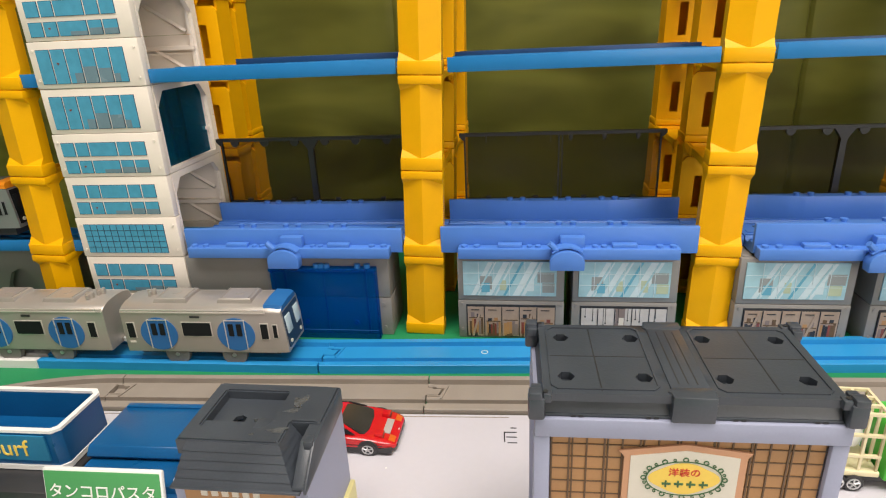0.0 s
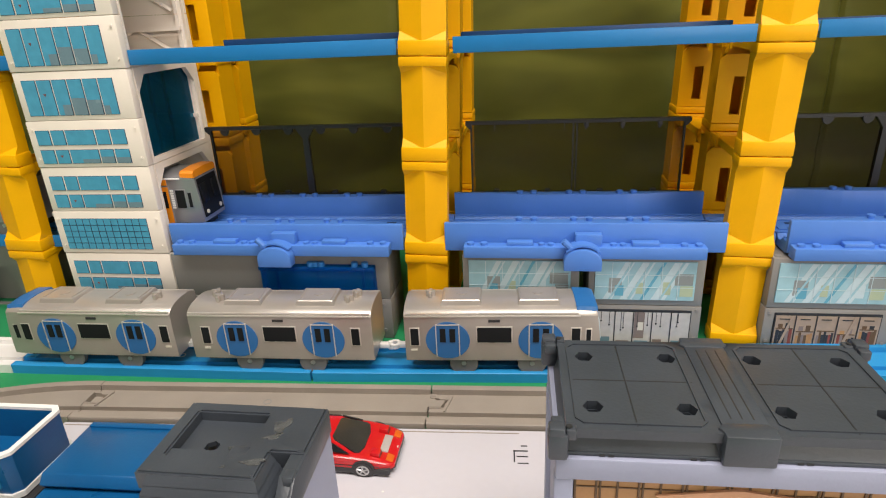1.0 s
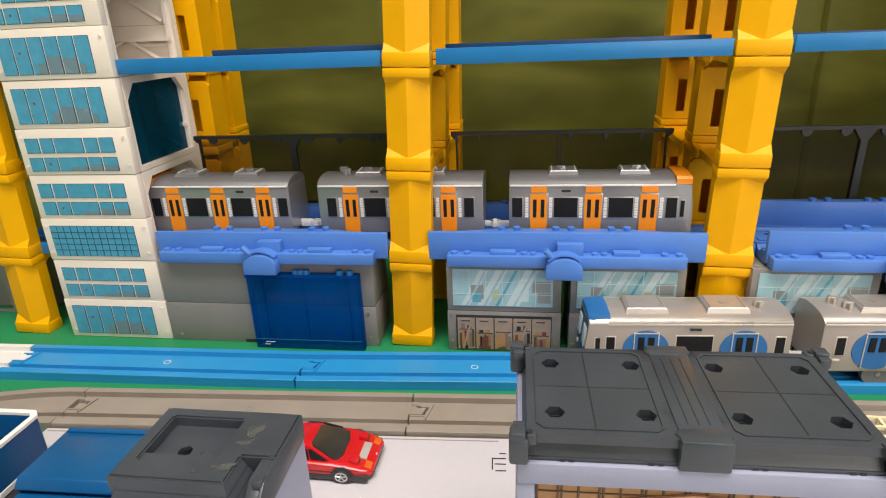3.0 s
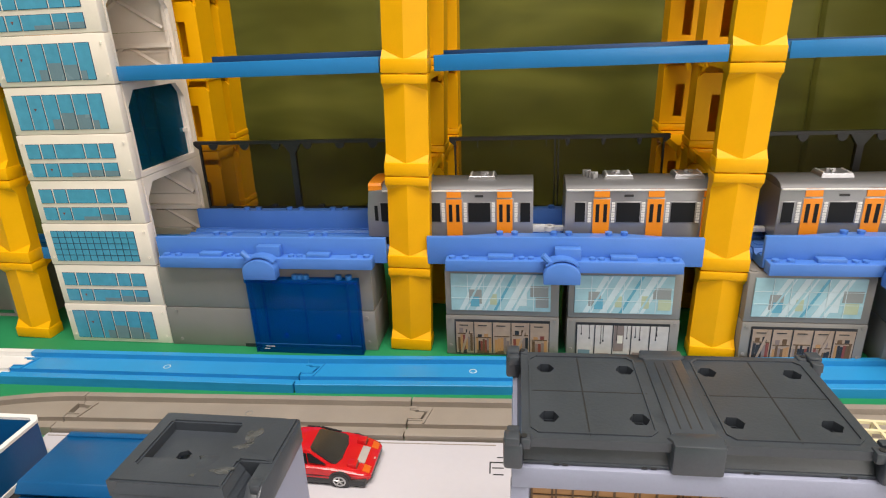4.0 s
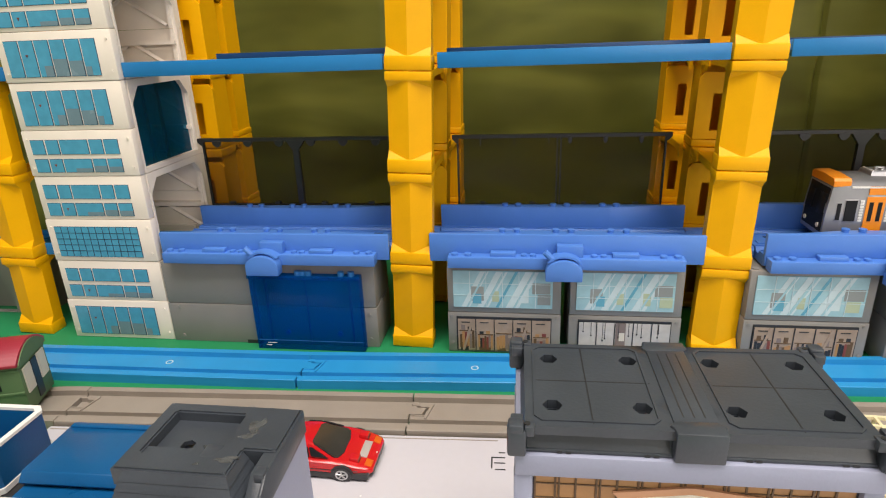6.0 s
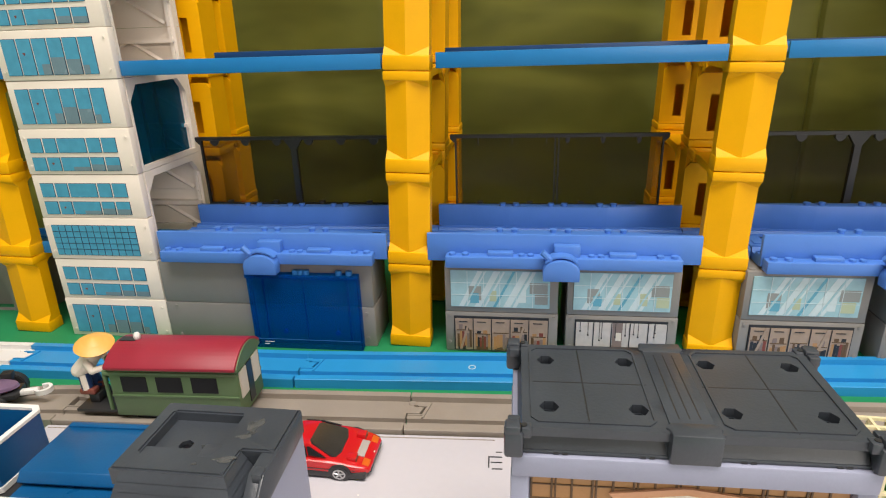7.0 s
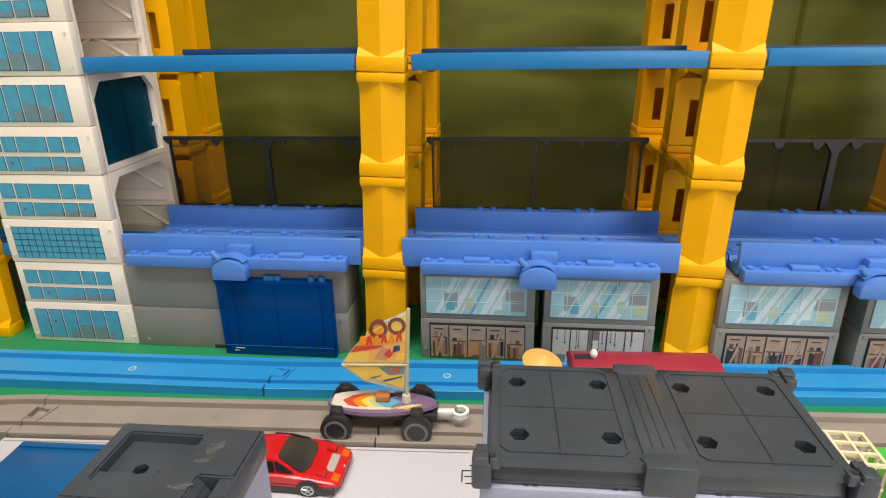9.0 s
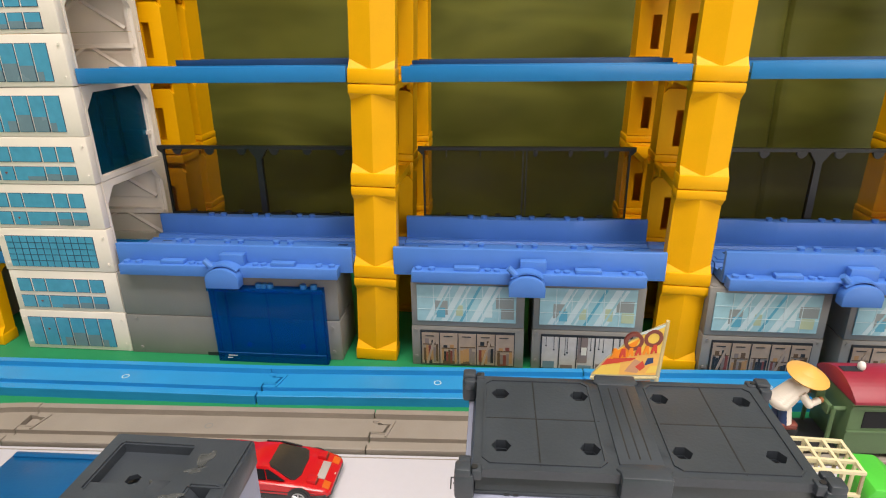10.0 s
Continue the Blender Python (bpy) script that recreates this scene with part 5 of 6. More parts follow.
def sports_car():
    t = thing("sports_car", "glossy red wedge-shaped diecast toy sports car with pop-up lamps", "toy car", pose(-0.0860, 0.2905, 0.0032, 0, 0, -1.0))
    t.scale = (1.0, 0.96, 0.86)
    b = bmesh.new()
    secs = []
    # x, half width, sill, shoulder, fender height, bonnet height, half width at the top
    for x, hw, lo, sh, top, mid, tw in ((-0.0365, 0.0128, 0.0062, 0.0118, 0.0138, 0.0138, 0.0110), (-0.0350, 0.0146, 0.0045, 0.0128, 0.0152, 0.0152, 0.0122), (-0.0290, 0.0158, 0.0034, 0.0132, 0.0158, 0.0156, 0.0130), (-0.0200, 0.0161, 0.0032, 0.0131, 0.0156, 0.0152, 0.0132),
                                        (-0.0110, 0.0160, 0.0032, 0.0127, 0.0144, 0.0144, 0.0131), (0.0000, 0.0159, 0.0032, 0.0123, 0.0134, 0.0134, 0.0130), (0.0090, 0.0159, 0.0032, 0.0121, 0.0131, 0.0126, 0.0130), (0.0170, 0.0160, 0.0033, 0.0117, 0.0130, 0.0118, 0.0130), (0.0230, 0.0158, 0.0034, 0.0107, 0.0119, 0.0110, 0.0128),
                                        (0.0290, 0.0152, 0.0036, 0.0092, 0.0102, 0.0099, 0.0124), (0.0335, 0.0144, 0.0040, 0.0080, 0.0088, 0.0088, 0.0118), (0.0360, 0.0132, 0.0044, 0.0071, 0.0077, 0.0077, 0.0110), (0.0370, 0.0120, 0.0050, 0.0064, 0.0068, 0.0068, 0.0102)):
        half = [(-hw, lo), (-hw - 0.0004, (lo + sh) / 2), (-hw, sh), (-(hw + tw) / 2 - 0.0003, (sh + top) / 2 + 0.0003), (-tw, top), (-tw * 0.72, (top + mid) / 2), (-tw * 0.5, mid)]
        secs.append([(x, u, v) for u, v in half] + [(x, 0, mid + 0.0004)] + [(x, -u, v) for u, v in half[::-1]])
    loft(b, secs)
    body = part("body", b, CAR_RED, t)
    b = bmesh.new()
    loft(b, [[(x, -w0, z0), (x, -w1 - 0.0008, (z0 + z1 * 2) / 3), (x, -w1, z1 - 0.0004), (x, -w1 * 0.6, z1 + 0.0002), (x, w1 * 0.6, z1 + 0.0002), (x, w1, z1 - 0.0004), (x, w1 + 0.0008, (z0 + z1 * 2) / 3), (x, w0, z0)] for x, w0, w1, z0, z1 in ((-0.0260, 0.0130, 0.0104, 0.0140, 0.0158), (-0.0190, 0.0136, 0.0102, 0.0140, 0.0184), (-0.0130, 0.0138, 0.0100, 0.0140, 0.0199), (-0.0050, 0.0138, 0.0100, 0.0135, 0.0202), (-0.0030, 0.0138, 0.0101, 0.0132, 0.0196), (0.0115, 0.0132, 0.0120, 0.0112, 0.0122))])
    c = part("cabin", b, CAR_RED, body)
    c.location = (0.0080, 0, -0.0004)
    # windscreen: wide at the foot, rounded corners, laid on the slope of the cabin
    outline = ((-0.0070, -0.0036), (-0.0088, -0.0024), (-0.0118, 0.0086), (-0.0112, 0.0104), (-0.0060, 0.0118), (0.0060, 0.0118), (0.0112, 0.0104), (0.0118, 0.0086), (0.0088, -0.0024), (0.0070, -0.0036))
    def slope(x, up):
        return 0.0196 - (x + 0.0030) * 0.51 + up
    for name, k, up, m in (("screen_seal", 1.05, 0.0004, DARK), ("windscreen", 1.0, 0.0006, CAR_GLASS)):
        b = bmesh.new()
        loft(b, [[(0.0041 + (x - 0.0041) * k, y * k, slope(x, 0.0) + d) for y, x in outline] for d in (-0.0006, up)])
        part(name, b, m, c)
    for s in (-1, 1):
        for xs in ((-0.0150, -0.0040, -0.0055, -0.0125), (-0.0030, 0.0060, -0.0032, -0.0045)):
            b = bmesh.new()
            v = [(xs[0], s * 0.0136, 0.0148), (xs[1], s * 0.0137, 0.0140), (xs[2], s * 0.0111, 0.0188), (xs[3], s * 0.0111, 0.0188)]
            A = [b.verts.new(p) for p in v]
            B = [b.verts.new((p[0], p[1] + s * 0.0008, p[2] + 0.0003)) for p in v]
            b.faces.new(A), b.faces.new(B[::-1])
            for k in range(4):
                b.faces.new((A[k], A[(k + 1) % 4], B[(k + 1) % 4], B[k]))
            bmesh.ops.recalc_face_normals(b, faces=b.faces[:])
            part("side_window", b, WINDOW_BLACK, c)
        b = bmesh.new()
        box(b, -0.0024, 0.0026, -0.0023, 0.0023, -0.0014, 0.0020, 0.0004, pose(0.0268, s * 0.0098, 0.0112, 0, 4, 0))
        lamp_box = part("pop_up_lamp", b, CAR_RED, body)
        b = bmesh.new()
        box(b, 0.0288, 0.0297, s * 0.0098 - 0.0021, s * 0.0098 + 0.0021, 0.0102, 0.0128, 0.0002)
        part("lamp_lens", b, MAROON, lamp_box)
        b = bmesh.new()
        box(b, -0.0020, 0.0018, -0.0026, 0.0026, -0.0004, 0.0006, 0.0002, pose(0.0343, s * 0.0096, 0.0084, 0, 24, 0))
        part("turn_lamp", b, AMBER, body)
        boxp("crease", DARK, body, -0.0330, 0.0300, s * 0.0164 - 0.0002, s * 0.0164 + 0.0002, 0.0075, 0.0078)
        boxp("door_handle", CAR_RED, body, -0.0035, -0.0010, s * 0.0164 - 0.0003, s * 0.0164 + 0.0003, 0.0104, 0.0111)
    b = bmesh.new()
    box(b, -0.0022, 0.0022, -0.0066, 0.0066, -0.0004, 0.0006, 0.0002, pose(0.0302, 0, 0.0097, 0, 12, 0))
    part("bonnet_vent", b, WHEEL_PALE, body, "pale grey bonnet grille")
    b = bmesh.new()
    box(b, 0.0346, 0.0372, -0.0120, 0.0120, 0.0034, 0.0058, 0.0006)
    part("bumper", b, DARK, body)
    boxp("badge", PAPER, body, 0.0358, 0.0364, -0.0007, 0.0007, 0.0074, 0.0082)
    boxp("sill", DARK, t, -0.0358, 0.0350, -0.0164, 0.0164, 0.0018, 0.0058, 0.0006)
    for x in (-0.0225, 0.0215):
        for s in (-1, 1):
            b = bmesh.new()
            cyl(b, x, s * 0.0155 - 0.0010, 0.0052, "y", 0.0060, 0.0020, 20)
            part("wheel_arch", b, DARK, body)
            small_wheel(t, x, s * 0.0152, 0.0050, 0.0049, 0.0034)


sports_car()


def cage_truck():
    t = thing("cage_truck", "lime green toy truck with a cream lattice animal cage", "toy truck", pose(0.1690, 0.2790, 0.0032, 0, 0, -2.0))
    c = thing_part("cage", t)
    x0, x1, y0, y1, z0, z1 = 0.0, 0.0235, -0.0105, 0.0105, 0.0120, 0.0440
    def bar(a, b):
        bm = bmesh.new()
        w = 0.00075 if a[0] != b[0] else 0.00068 if a[1] != b[1] else 0.00060
        box(bm, min(a[0], b[0]) - w, max(a[0], b[0]) + w, min(a[1], b[1]) - w, max(a[1], b[1]) + w, min(a[2], b[2]) - w, max(a[2], b[2]) + w)
        part("cage_bar", bm, CREAM, c)
    for q in range(4):
        x = x0 + (x1 - x0) * q / 3
        bar((x, y0, z1), (x, y1, z1))
        for y in (y0, y1):
            bar((x, y, z0), (x, y, z1))
    for q in range(4):
        y = y0 + (y1 - y0) * q / 3
        bar((x0, y, z1), (x1, y, z1))
        for x in (x0, x1):
            bar((x, y, z0), (x, y, z1))
    for z in (0.0200, 0.0320):
        for y in (y0, y1):
            bar((x0, y, z), (x1, y, z))
    bm = bmesh.new()
    ball(bm, 0.014, 0.001, 0.0240, 0.0065, 0.0050, 0.0075)
    part("white_load", bm, WHITE, c)
    boxp("bed", CREAM, t, -0.0010, 0.0250, -0.0118, 0.0118, 0.0085, 0.0115, 0.0005)
    b = bmesh.new()
    prism(b, [(0.0265, 0.0070), (0.0500, 0.0070), (0.0505, 0.0170), (0.0470, 0.0310), (0.0400, 0.0370), (0.0290, 0.0370), (0.0265, 0.0330)], "y", -0.0125, 0.0125, 0.0012)
    cab = part("cab", b, LIME, t)
    for s in (-1, 1):
        boxp("side_window", WINDOW_BLACK, cab, 0.0320, 0.0430, s * 0.0126 - 0.0004, s * 0.0126 + 0.0004, 0.0200, 0.0290)
        for q in range(3):
            boxp("side_rail", LIME, cab, 0.0310 + 0.0048 * q, 0.0316 + 0.0048 * q, s * 0.0130 - 0.0004, s * 0.0130 + 0.0004, 0.0195, 0.0295)
    boxp("chassis", DARK, t, 0.0, 0.0500, -0.0090, 0.0090, 0.0040, 0.0084)
    for x in (0.0065, 0.0140, 0.0400):
        for s in (-1, 1):
            small_wheel(t, x, s * 0.0110, 0.0047, 0.0046, 0.0035)


def thing_part(name, parent):
    o = new(name)
    o.parent = parent
    o.empty_display_size = 0.01
    return o


cage_truck()


# ---- trains ----
CAR_L, PITCH = 0.1210, 0.1370


def coach_body(t, mat, cab, roof_mat):
    """Toy coach: side walls and a shallow roof drawn along the car; a cab end leans and narrows."""
    walls = [(-0.0168, 0.0118), (-0.0172, 0.0300), (-0.0170, 0.0458)]
    roof = [(-0.0170, 0.0458), (-0.0160, 0.0474), (-0.0128, 0.0492), (-0.0080, 0.0506), (0, 0.0511)]
    walls = walls + [(-y, z) for y, z in walls[::-1]]
    roof = roof + [(-y, z) for y, z in roof[-2::-1]]
    h = CAR_L / 2
    ends = [(-h, 0.985), (-h + 0.0006, 1.0), (h - (0.012 if cab else 0.0006), 1.0)]
    ends += [(h - 0.0035, 0.975), (h, 0.93)] if cab else [(h, 0.985)]
    out = []
    for name, prof, m in (("body", walls, mat), ("roof", roof, roof_mat)):
        b = bmesh.new()
        loft(b, [[(x - (0.0030 * max(0, (z - 0.025) / 0.026) if cab and x > h - 0.004 else 0), y * s, 0.0118 + (z - 0.0118) * (1 - (1 - s) * 0.35)) for y, z in prof] for x, s in ends])
        out.append(part(name, b, m, t))
    return out[0]


def wheelset(t, x):
    for s in (-1, 1):
        b = bmesh.new()
        cyl(b, x, s * 0.0140 - 0.0018, 0.0088, "y", 0.0090, 0.0036, 24)
        w = part("wheel", b, WHEEL_GREY, t)
        b = bmesh.new()
        cyl(b, x, s * 0.0140 - 0.0024, 0.0088, "y", 0.0016, 0.0048, 10)
        part("axle_end", b, STEEL, w)


def coupler(t, rear):
    s = -1 if rear else 1
    x = s * CAR_L / 2
    b = bmesh.new()
    box(b, min(x, x + s * 0.007), max(x, x + s * 0.007), -0.0022, 0.0022, 0.0115, 0.0150, 0.0006)
    if rear:
        cx = x - 0.010
        o = [(cx + 0.0042 * math.cos(radians(a)), 0.0042 * math.sin(radians(a))) for a in range(0, 360, 30)]
        i = [(cx + 0.0020 * math.cos(radians(a)), 0.0020 * math.sin(radians(a))) for a in range(0, 360, 30)]
        ring(b, o, i, "z", 0.0118, 0.0150)
    else:
        box(b, x + 0.006, x + 0.009, -0.0012, 0.0012, 0.0100, 0.0165, 0.0004)
    part("coupler", b, WHITE, t, "white plastic coupler hook")


def side_pane(parent, name, mat, xa, xb, za, zb, s, d, frame=None):
    y = s * (0.0171 + d)
    if frame:
        boxp("window_frame", frame, parent, xa - 0.0007, xb + 0.0007, y - 0.0004, y + 0.0002 if s > 0 else y + 0.0004, za - 0.0007, zb + 0.0007, 0.0002)
    return boxp(name, mat, parent, xa, xb, y - 0.0005 - (0.0002 if s < 0 else 0), y + 0.0005 + (0.0002 if s > 0 else 0), za, zb)


def roof_units(t, xs, mat, small, k=1.0, top=None):
    for x in xs:
        b = bmesh.new()
        loft(b, [[(x - w * k, -u * k, z), (x + w * k, -u * k, z), (x + w * k, u * k, z), (x - w * k, u * k, z)] for w, u, z in ((0.0130, 0.0105, 0.0495), (0.0120, 0.0095, 0.0528), (0.0112, 0.0088, 0.0534))])
        unit = part("roof_unit", b, top or mat, t)
        b = bmesh.new()
        cyl(b, x, 0.001, 0.0533, "z", 0.0032, 0.0005, 16)
        part("fan_cover", b, top or mat, unit)
        for q in (-0.0085, 0.0085):
            boxp("unit_edge", WHITE if top else mat, unit, x + q * k * 1.2 - 0.0004, x + q * k * 1.2 + 0.0004, -0.0080 * k, 0.0080 * k, 0.0530, 0.0540)
    for x, y in small:
        b = bmesh.new()
        box(b, x - 0.0030, x + 0.0030, y - 0.0012, y + 0.0012, 0.0490, 0.0552, 0.0004)
        box(b, x - 0.0010, x + 0.0010, y - 0.0040, y + 0.0040, 0.0490, 0.0546, 0.0003)
        part("roof_fitting", b, top or mat, t)


def cab_front(t, cap, mat_face, wide):
    h = CAR_L / 2
    b = bmesh.new()
    loft(b, [[(h - 0.0008, -0.0135, 0.0150), (h + 0.0006, -0.0135, 0.0150), (h + 0.0006, 0.0135, 0.0150), (h - 0.0008, 0.0135, 0.0150)], [(h - 0.0034, -0.0135, 0.0440), (h - 0.0020, -0.0135, 0.0440), (h - 0.0020, 0.0135, 0.0440), (h - 0.0034, 0.0135, 0.0440)]])
    f = part("cab_front", b, mat_face, t)
    for s in (-1, 1):
        b = bmesh.new()
        box(b, -0.0005, 0.0005, -0.0042, 0.0042, -0.0070, 0.0070, 0.0003, pose(h - 0.0006, s * 0.0082, 0.0330, 0, -6, 0))
        part("windscreen", b, SKY_LIGHT if wide else WINDOW_BLACK, f)
        b = bmesh.new()
        cyl(b, h - 0.0002, s * 0.0095, 0.0185, "x", 0.0016, 0.0012, 10)
        part("headlight", b, PAPER, f)
    b = bmesh.new()
    loft(b, [[(x, -w, z - 0.0046), (x, -w, z - 0.0012), (x, -w * 0.90, z + 0.0004), (x, 0, z + 0.0012), (x, w * 0.90, z + 0.0004), (x, w, z - 0.0012), (x, w, z - 0.0046)] for x, w, z in ((h - 0.0125, 0.0166, 0.0505), (h - 0.0060, 0.0164, 0.0505), (h - 0.0024, 0.0160, 0.0503))] if not wide else
         [[(x, -w, z - 0.0035), (x, -w * 0.9, z), (x, 0, z + 0.0010), (x, w * 0.9, z), (x, w, z - 0.0035)] for x, w, z in ((h - 0.0150, 0.0150, 0.0506), (h - 0.0050, 0.0148, 0.0502), (h - 0.0022, 0.0140, 0.0490))])
    part("cab_cap", b, cap, t)


def blue_coach(role):
    """role: 1 leads, 0 middle, -1 trails with its cab backwards."""
    t = thing("train_car", {1: "silver toy commuter train car with blue oval doors, leading cab", 0: "silver middle toy train car with blue oval doors", -1: "silver rear toy train car with blue oval doors and cab"}[role], "toy train", group="blue oval train cars")
    cabby = role != 0
    t.scale = (1.0, 1.0, 0.93)
    body = coach_body(t, SILVER, cabby, SILVER)
    sh = -0.0045 if cabby else 0.0
    for s in (-1, 1):
        for c in (-0.0290 + sh, 0.0285 + sh):
            b = bmesh.new()
            cyl(b, c, s * 0.0172 - 0.0004, 0.0275, "y", 0.0138, 0.0008, 40)
            d = part("door_oval", b, OVAL_BLUE, t, "round blue door emblem")
            for q in (-1, 1):
                side_pane(d, "door_window", WINDOW_BLACK, c + q * 0.0030 - 0.0018, c + q * 0.0030 + 0.0018, 0.0265, 0.0365, s, 0.0004)
                side_pane(d, "door_edge", TRIM, c + q * 0.0072 - 0.0003, c + q * 0.0072 + 0.0003, 0.0150, 0.0395, s, 0.0003)
            side_pane(d, "door_edge", TRIM, c - 0.0072, c + 0.0072, 0.0392, 0.0398, s, 0.0003)
        side_pane(t, "window", WINDOW_BLACK, sh - 0.0105, sh + 0.0105, 0.0262, 0.0372, s, 0.0, TRIM)
        side_pane(t, "window", WINDOW_BLACK, sh - 0.0522, sh - 0.0472, 0.0240, 0.0365, s, 0.0, TRIM)
        side_pane(t, "window", WINDOW_BLACK, sh + 0.0472, sh + 0.0522, 0.0240, 0.0365, s, 0.0, TRIM)
        if cabby:
            side_pane(t, "cab_window", WINDOW_BLACK, 0.0515, 0.0542, 0.0250, 0.0355, s, -0.0004, TRIM)
        side_pane(t, "vent", DARK, sh - 0.0035, sh + 0.0035, 0.0412, 0.0428, s, -0.0002)
        b = bmesh.new()
        box(b, -CAR_L / 2 + 0.0005, CAR_L / 2 - (0.013 if cabby else 0.0005), s * 0.0172 - 0.0005, s * 0.0172 + 0.0005, 0.0450, 0.0462, 0.0002)
        part("rain_gutter", b, TRIM, t, "bright silver rain gutter")
        boxp("roof_line", TRIM, t, -CAR_L / 2 + 0.0008, CAR_L / 2 - (0.014 if cabby else 0.0008), s * 0.0166 - 0.0004, s * 0.0166 + 0.0004, 0.0468, 0.0476)
        side_pane(t, "number_bar", PAPER, sh - 0.0525, sh - 0.0485, 0.0195, 0.0208, s, -0.0003)
    roof_units(t, (-0.0250, 0.0230), SILVER, ((-0.0480, 0.003), (-0.0425, -0.004), (0.0480, 0.003), (0.0440, -0.004)) if role == 0 else ((-0.045, 0.002),))
    if cabby:
        cab_front(t, OVAL_BLUE, NAVY_LINE, True)
    wheelset(t, -0.0240), wheelset(t, 0.0190)
    boxp("underframe", DARK, t, -0.0540, 0.0520, -0.0120, 0.0120, 0.0080, 0.0125)
    if role == 1:
        coupler(t, True)
    elif role == 0:
        coupler(t, True), coupler(t, False)
    else:
        b = bmesh.new()
        box(b, -CAR_L / 2 - 0.009, -CAR_L / 2, -0.0014, 0.0014, 0.0105, 0.0160, 0.0005)
        part("coupler", b, WHITE, t, "white plastic coupler hook")
    return t


def orange_coach(role):
    t = thing("train_car", {1: "silver toy train car with orange doors, leading cab", 0: "silver middle toy train car with orange doors", -1: "silver rear toy train car with orange doors and cab"}[role], "toy train", group="orange door train cars")
    cabby = role != 0
    t.scale = (1.0 if role == 1 else 0.97, 1.0, 1.0)
    coach_body(t, SILVER_COOL, cabby, ROOF_COOL)
    sh = -0.0045 if cabby else 0.0
    for s in (-1, 1):
        for c in (-0.0360 + sh, sh, 0.0360 + sh):
            d = side_pane(t, "door", DOOR_ORANGE, c - 0.0056, c + 0.0056, 0.0110, 0.0395, s, 0.0, SILVER_COOL)
            for q in (-1, 1):
                side_pane(d, "door_window", WINDOW_BLACK, c + q * 0.0026 - 0.0012, c + q * 0.0026 + 0.0012, 0.0235, 0.0360, s, 0.0003)
            side_pane(t, "door_crest", DOOR_ORANGE, c - 0.0052, c + 0.0052, 0.0408, 0.0462, s, 0.0)
        for c, w in ((-0.0180 + sh, 0.0078), (0.0180 + sh, 0.0078), (-0.0505 + sh, 0.0034), (0.0505 + sh, 0.0034)):
            side_pane(t, "window", WINDOW_BLACK, c - w, c + w, 0.0235, 0.0370, s, 0.0, SILVER_COOL)
        for c in (-0.0360 + sh, sh, 0.0360 + sh):
            for q in (-1, 1):
                b = bmesh.new()
                for k in range(8):
                    z = 0.0232 + 0.0018 * k
                    box(b, c + q * 0.0080 - 0.0011, c + q * 0.0080 + 0.0011, s * 0.0174 - 0.0004, s * 0.0174 + 0.0004, z, z + 0.0013)
                part("ribbed_strip", b, WHITE, t, "white ribbed strip beside the door")
        if cabby:
            side_pane(t, "cab_window", WINDOW_BLACK, 0.0518, 0.0542, 0.0240, 0.0350, s, -0.0004, SILVER_COOL)
        side_pane(t, "vent", DARK, -0.0180 + sh - 0.0030, -0.0180 + sh + 0.0030, 0.0410, 0.0425, s, -0.0002)
        b = bmesh.new()
        box(b, -CAR_L / 2 + 0.0005, CAR_L / 2 - (0.013 if cabby else 0.0005), s * 0.0174 - 0.0005, s * 0.0174 + 0.0005, 0.0450, 0.0462, 0.0002)
        part("rain_gutter", b, WHITE, t)
    roof_units(t, (-0.0240, 0.0230), ROOF_COOL, ((-0.0450, 0.002), (-0.0410, -0.004), (-0.0255, 0.0), (0.0235, 0.0)) if role == 0 else ((-0.0255, 0.0), (0.0245, 0.0)), 0.78, SILVER_COOL)
    if cabby:
        cab_front(t, DOOR_ORANGE, WINDOW_BLACK, False)
    wheelset(t, -0.0300), wheelset(t, 0.0280)
    boxp("underframe", DARK, t, -0.0560, 0.0540, -0.0140, 0.0140, 0.0050, 0.0125)
    if role != -1:
        coupler(t, True)
    if role == -1:
        b = bmesh.new()
        box(b, -CAR_L / 2 - 0.009, -CAR_L / 2, -0.0014, 0.0014, 0.0105, 0.0160, 0.0005)
        part("coupler", b, WHITE, t, "white plastic coupler hook")
    elif role == 0:
        coupler(t, False)
    return t


BLUE_TRAIN = [blue_coach(r) for r in (1, 0, -1)]
ORANGE_TRAIN = [orange_coach(r) for r in (1, 0, -1)]


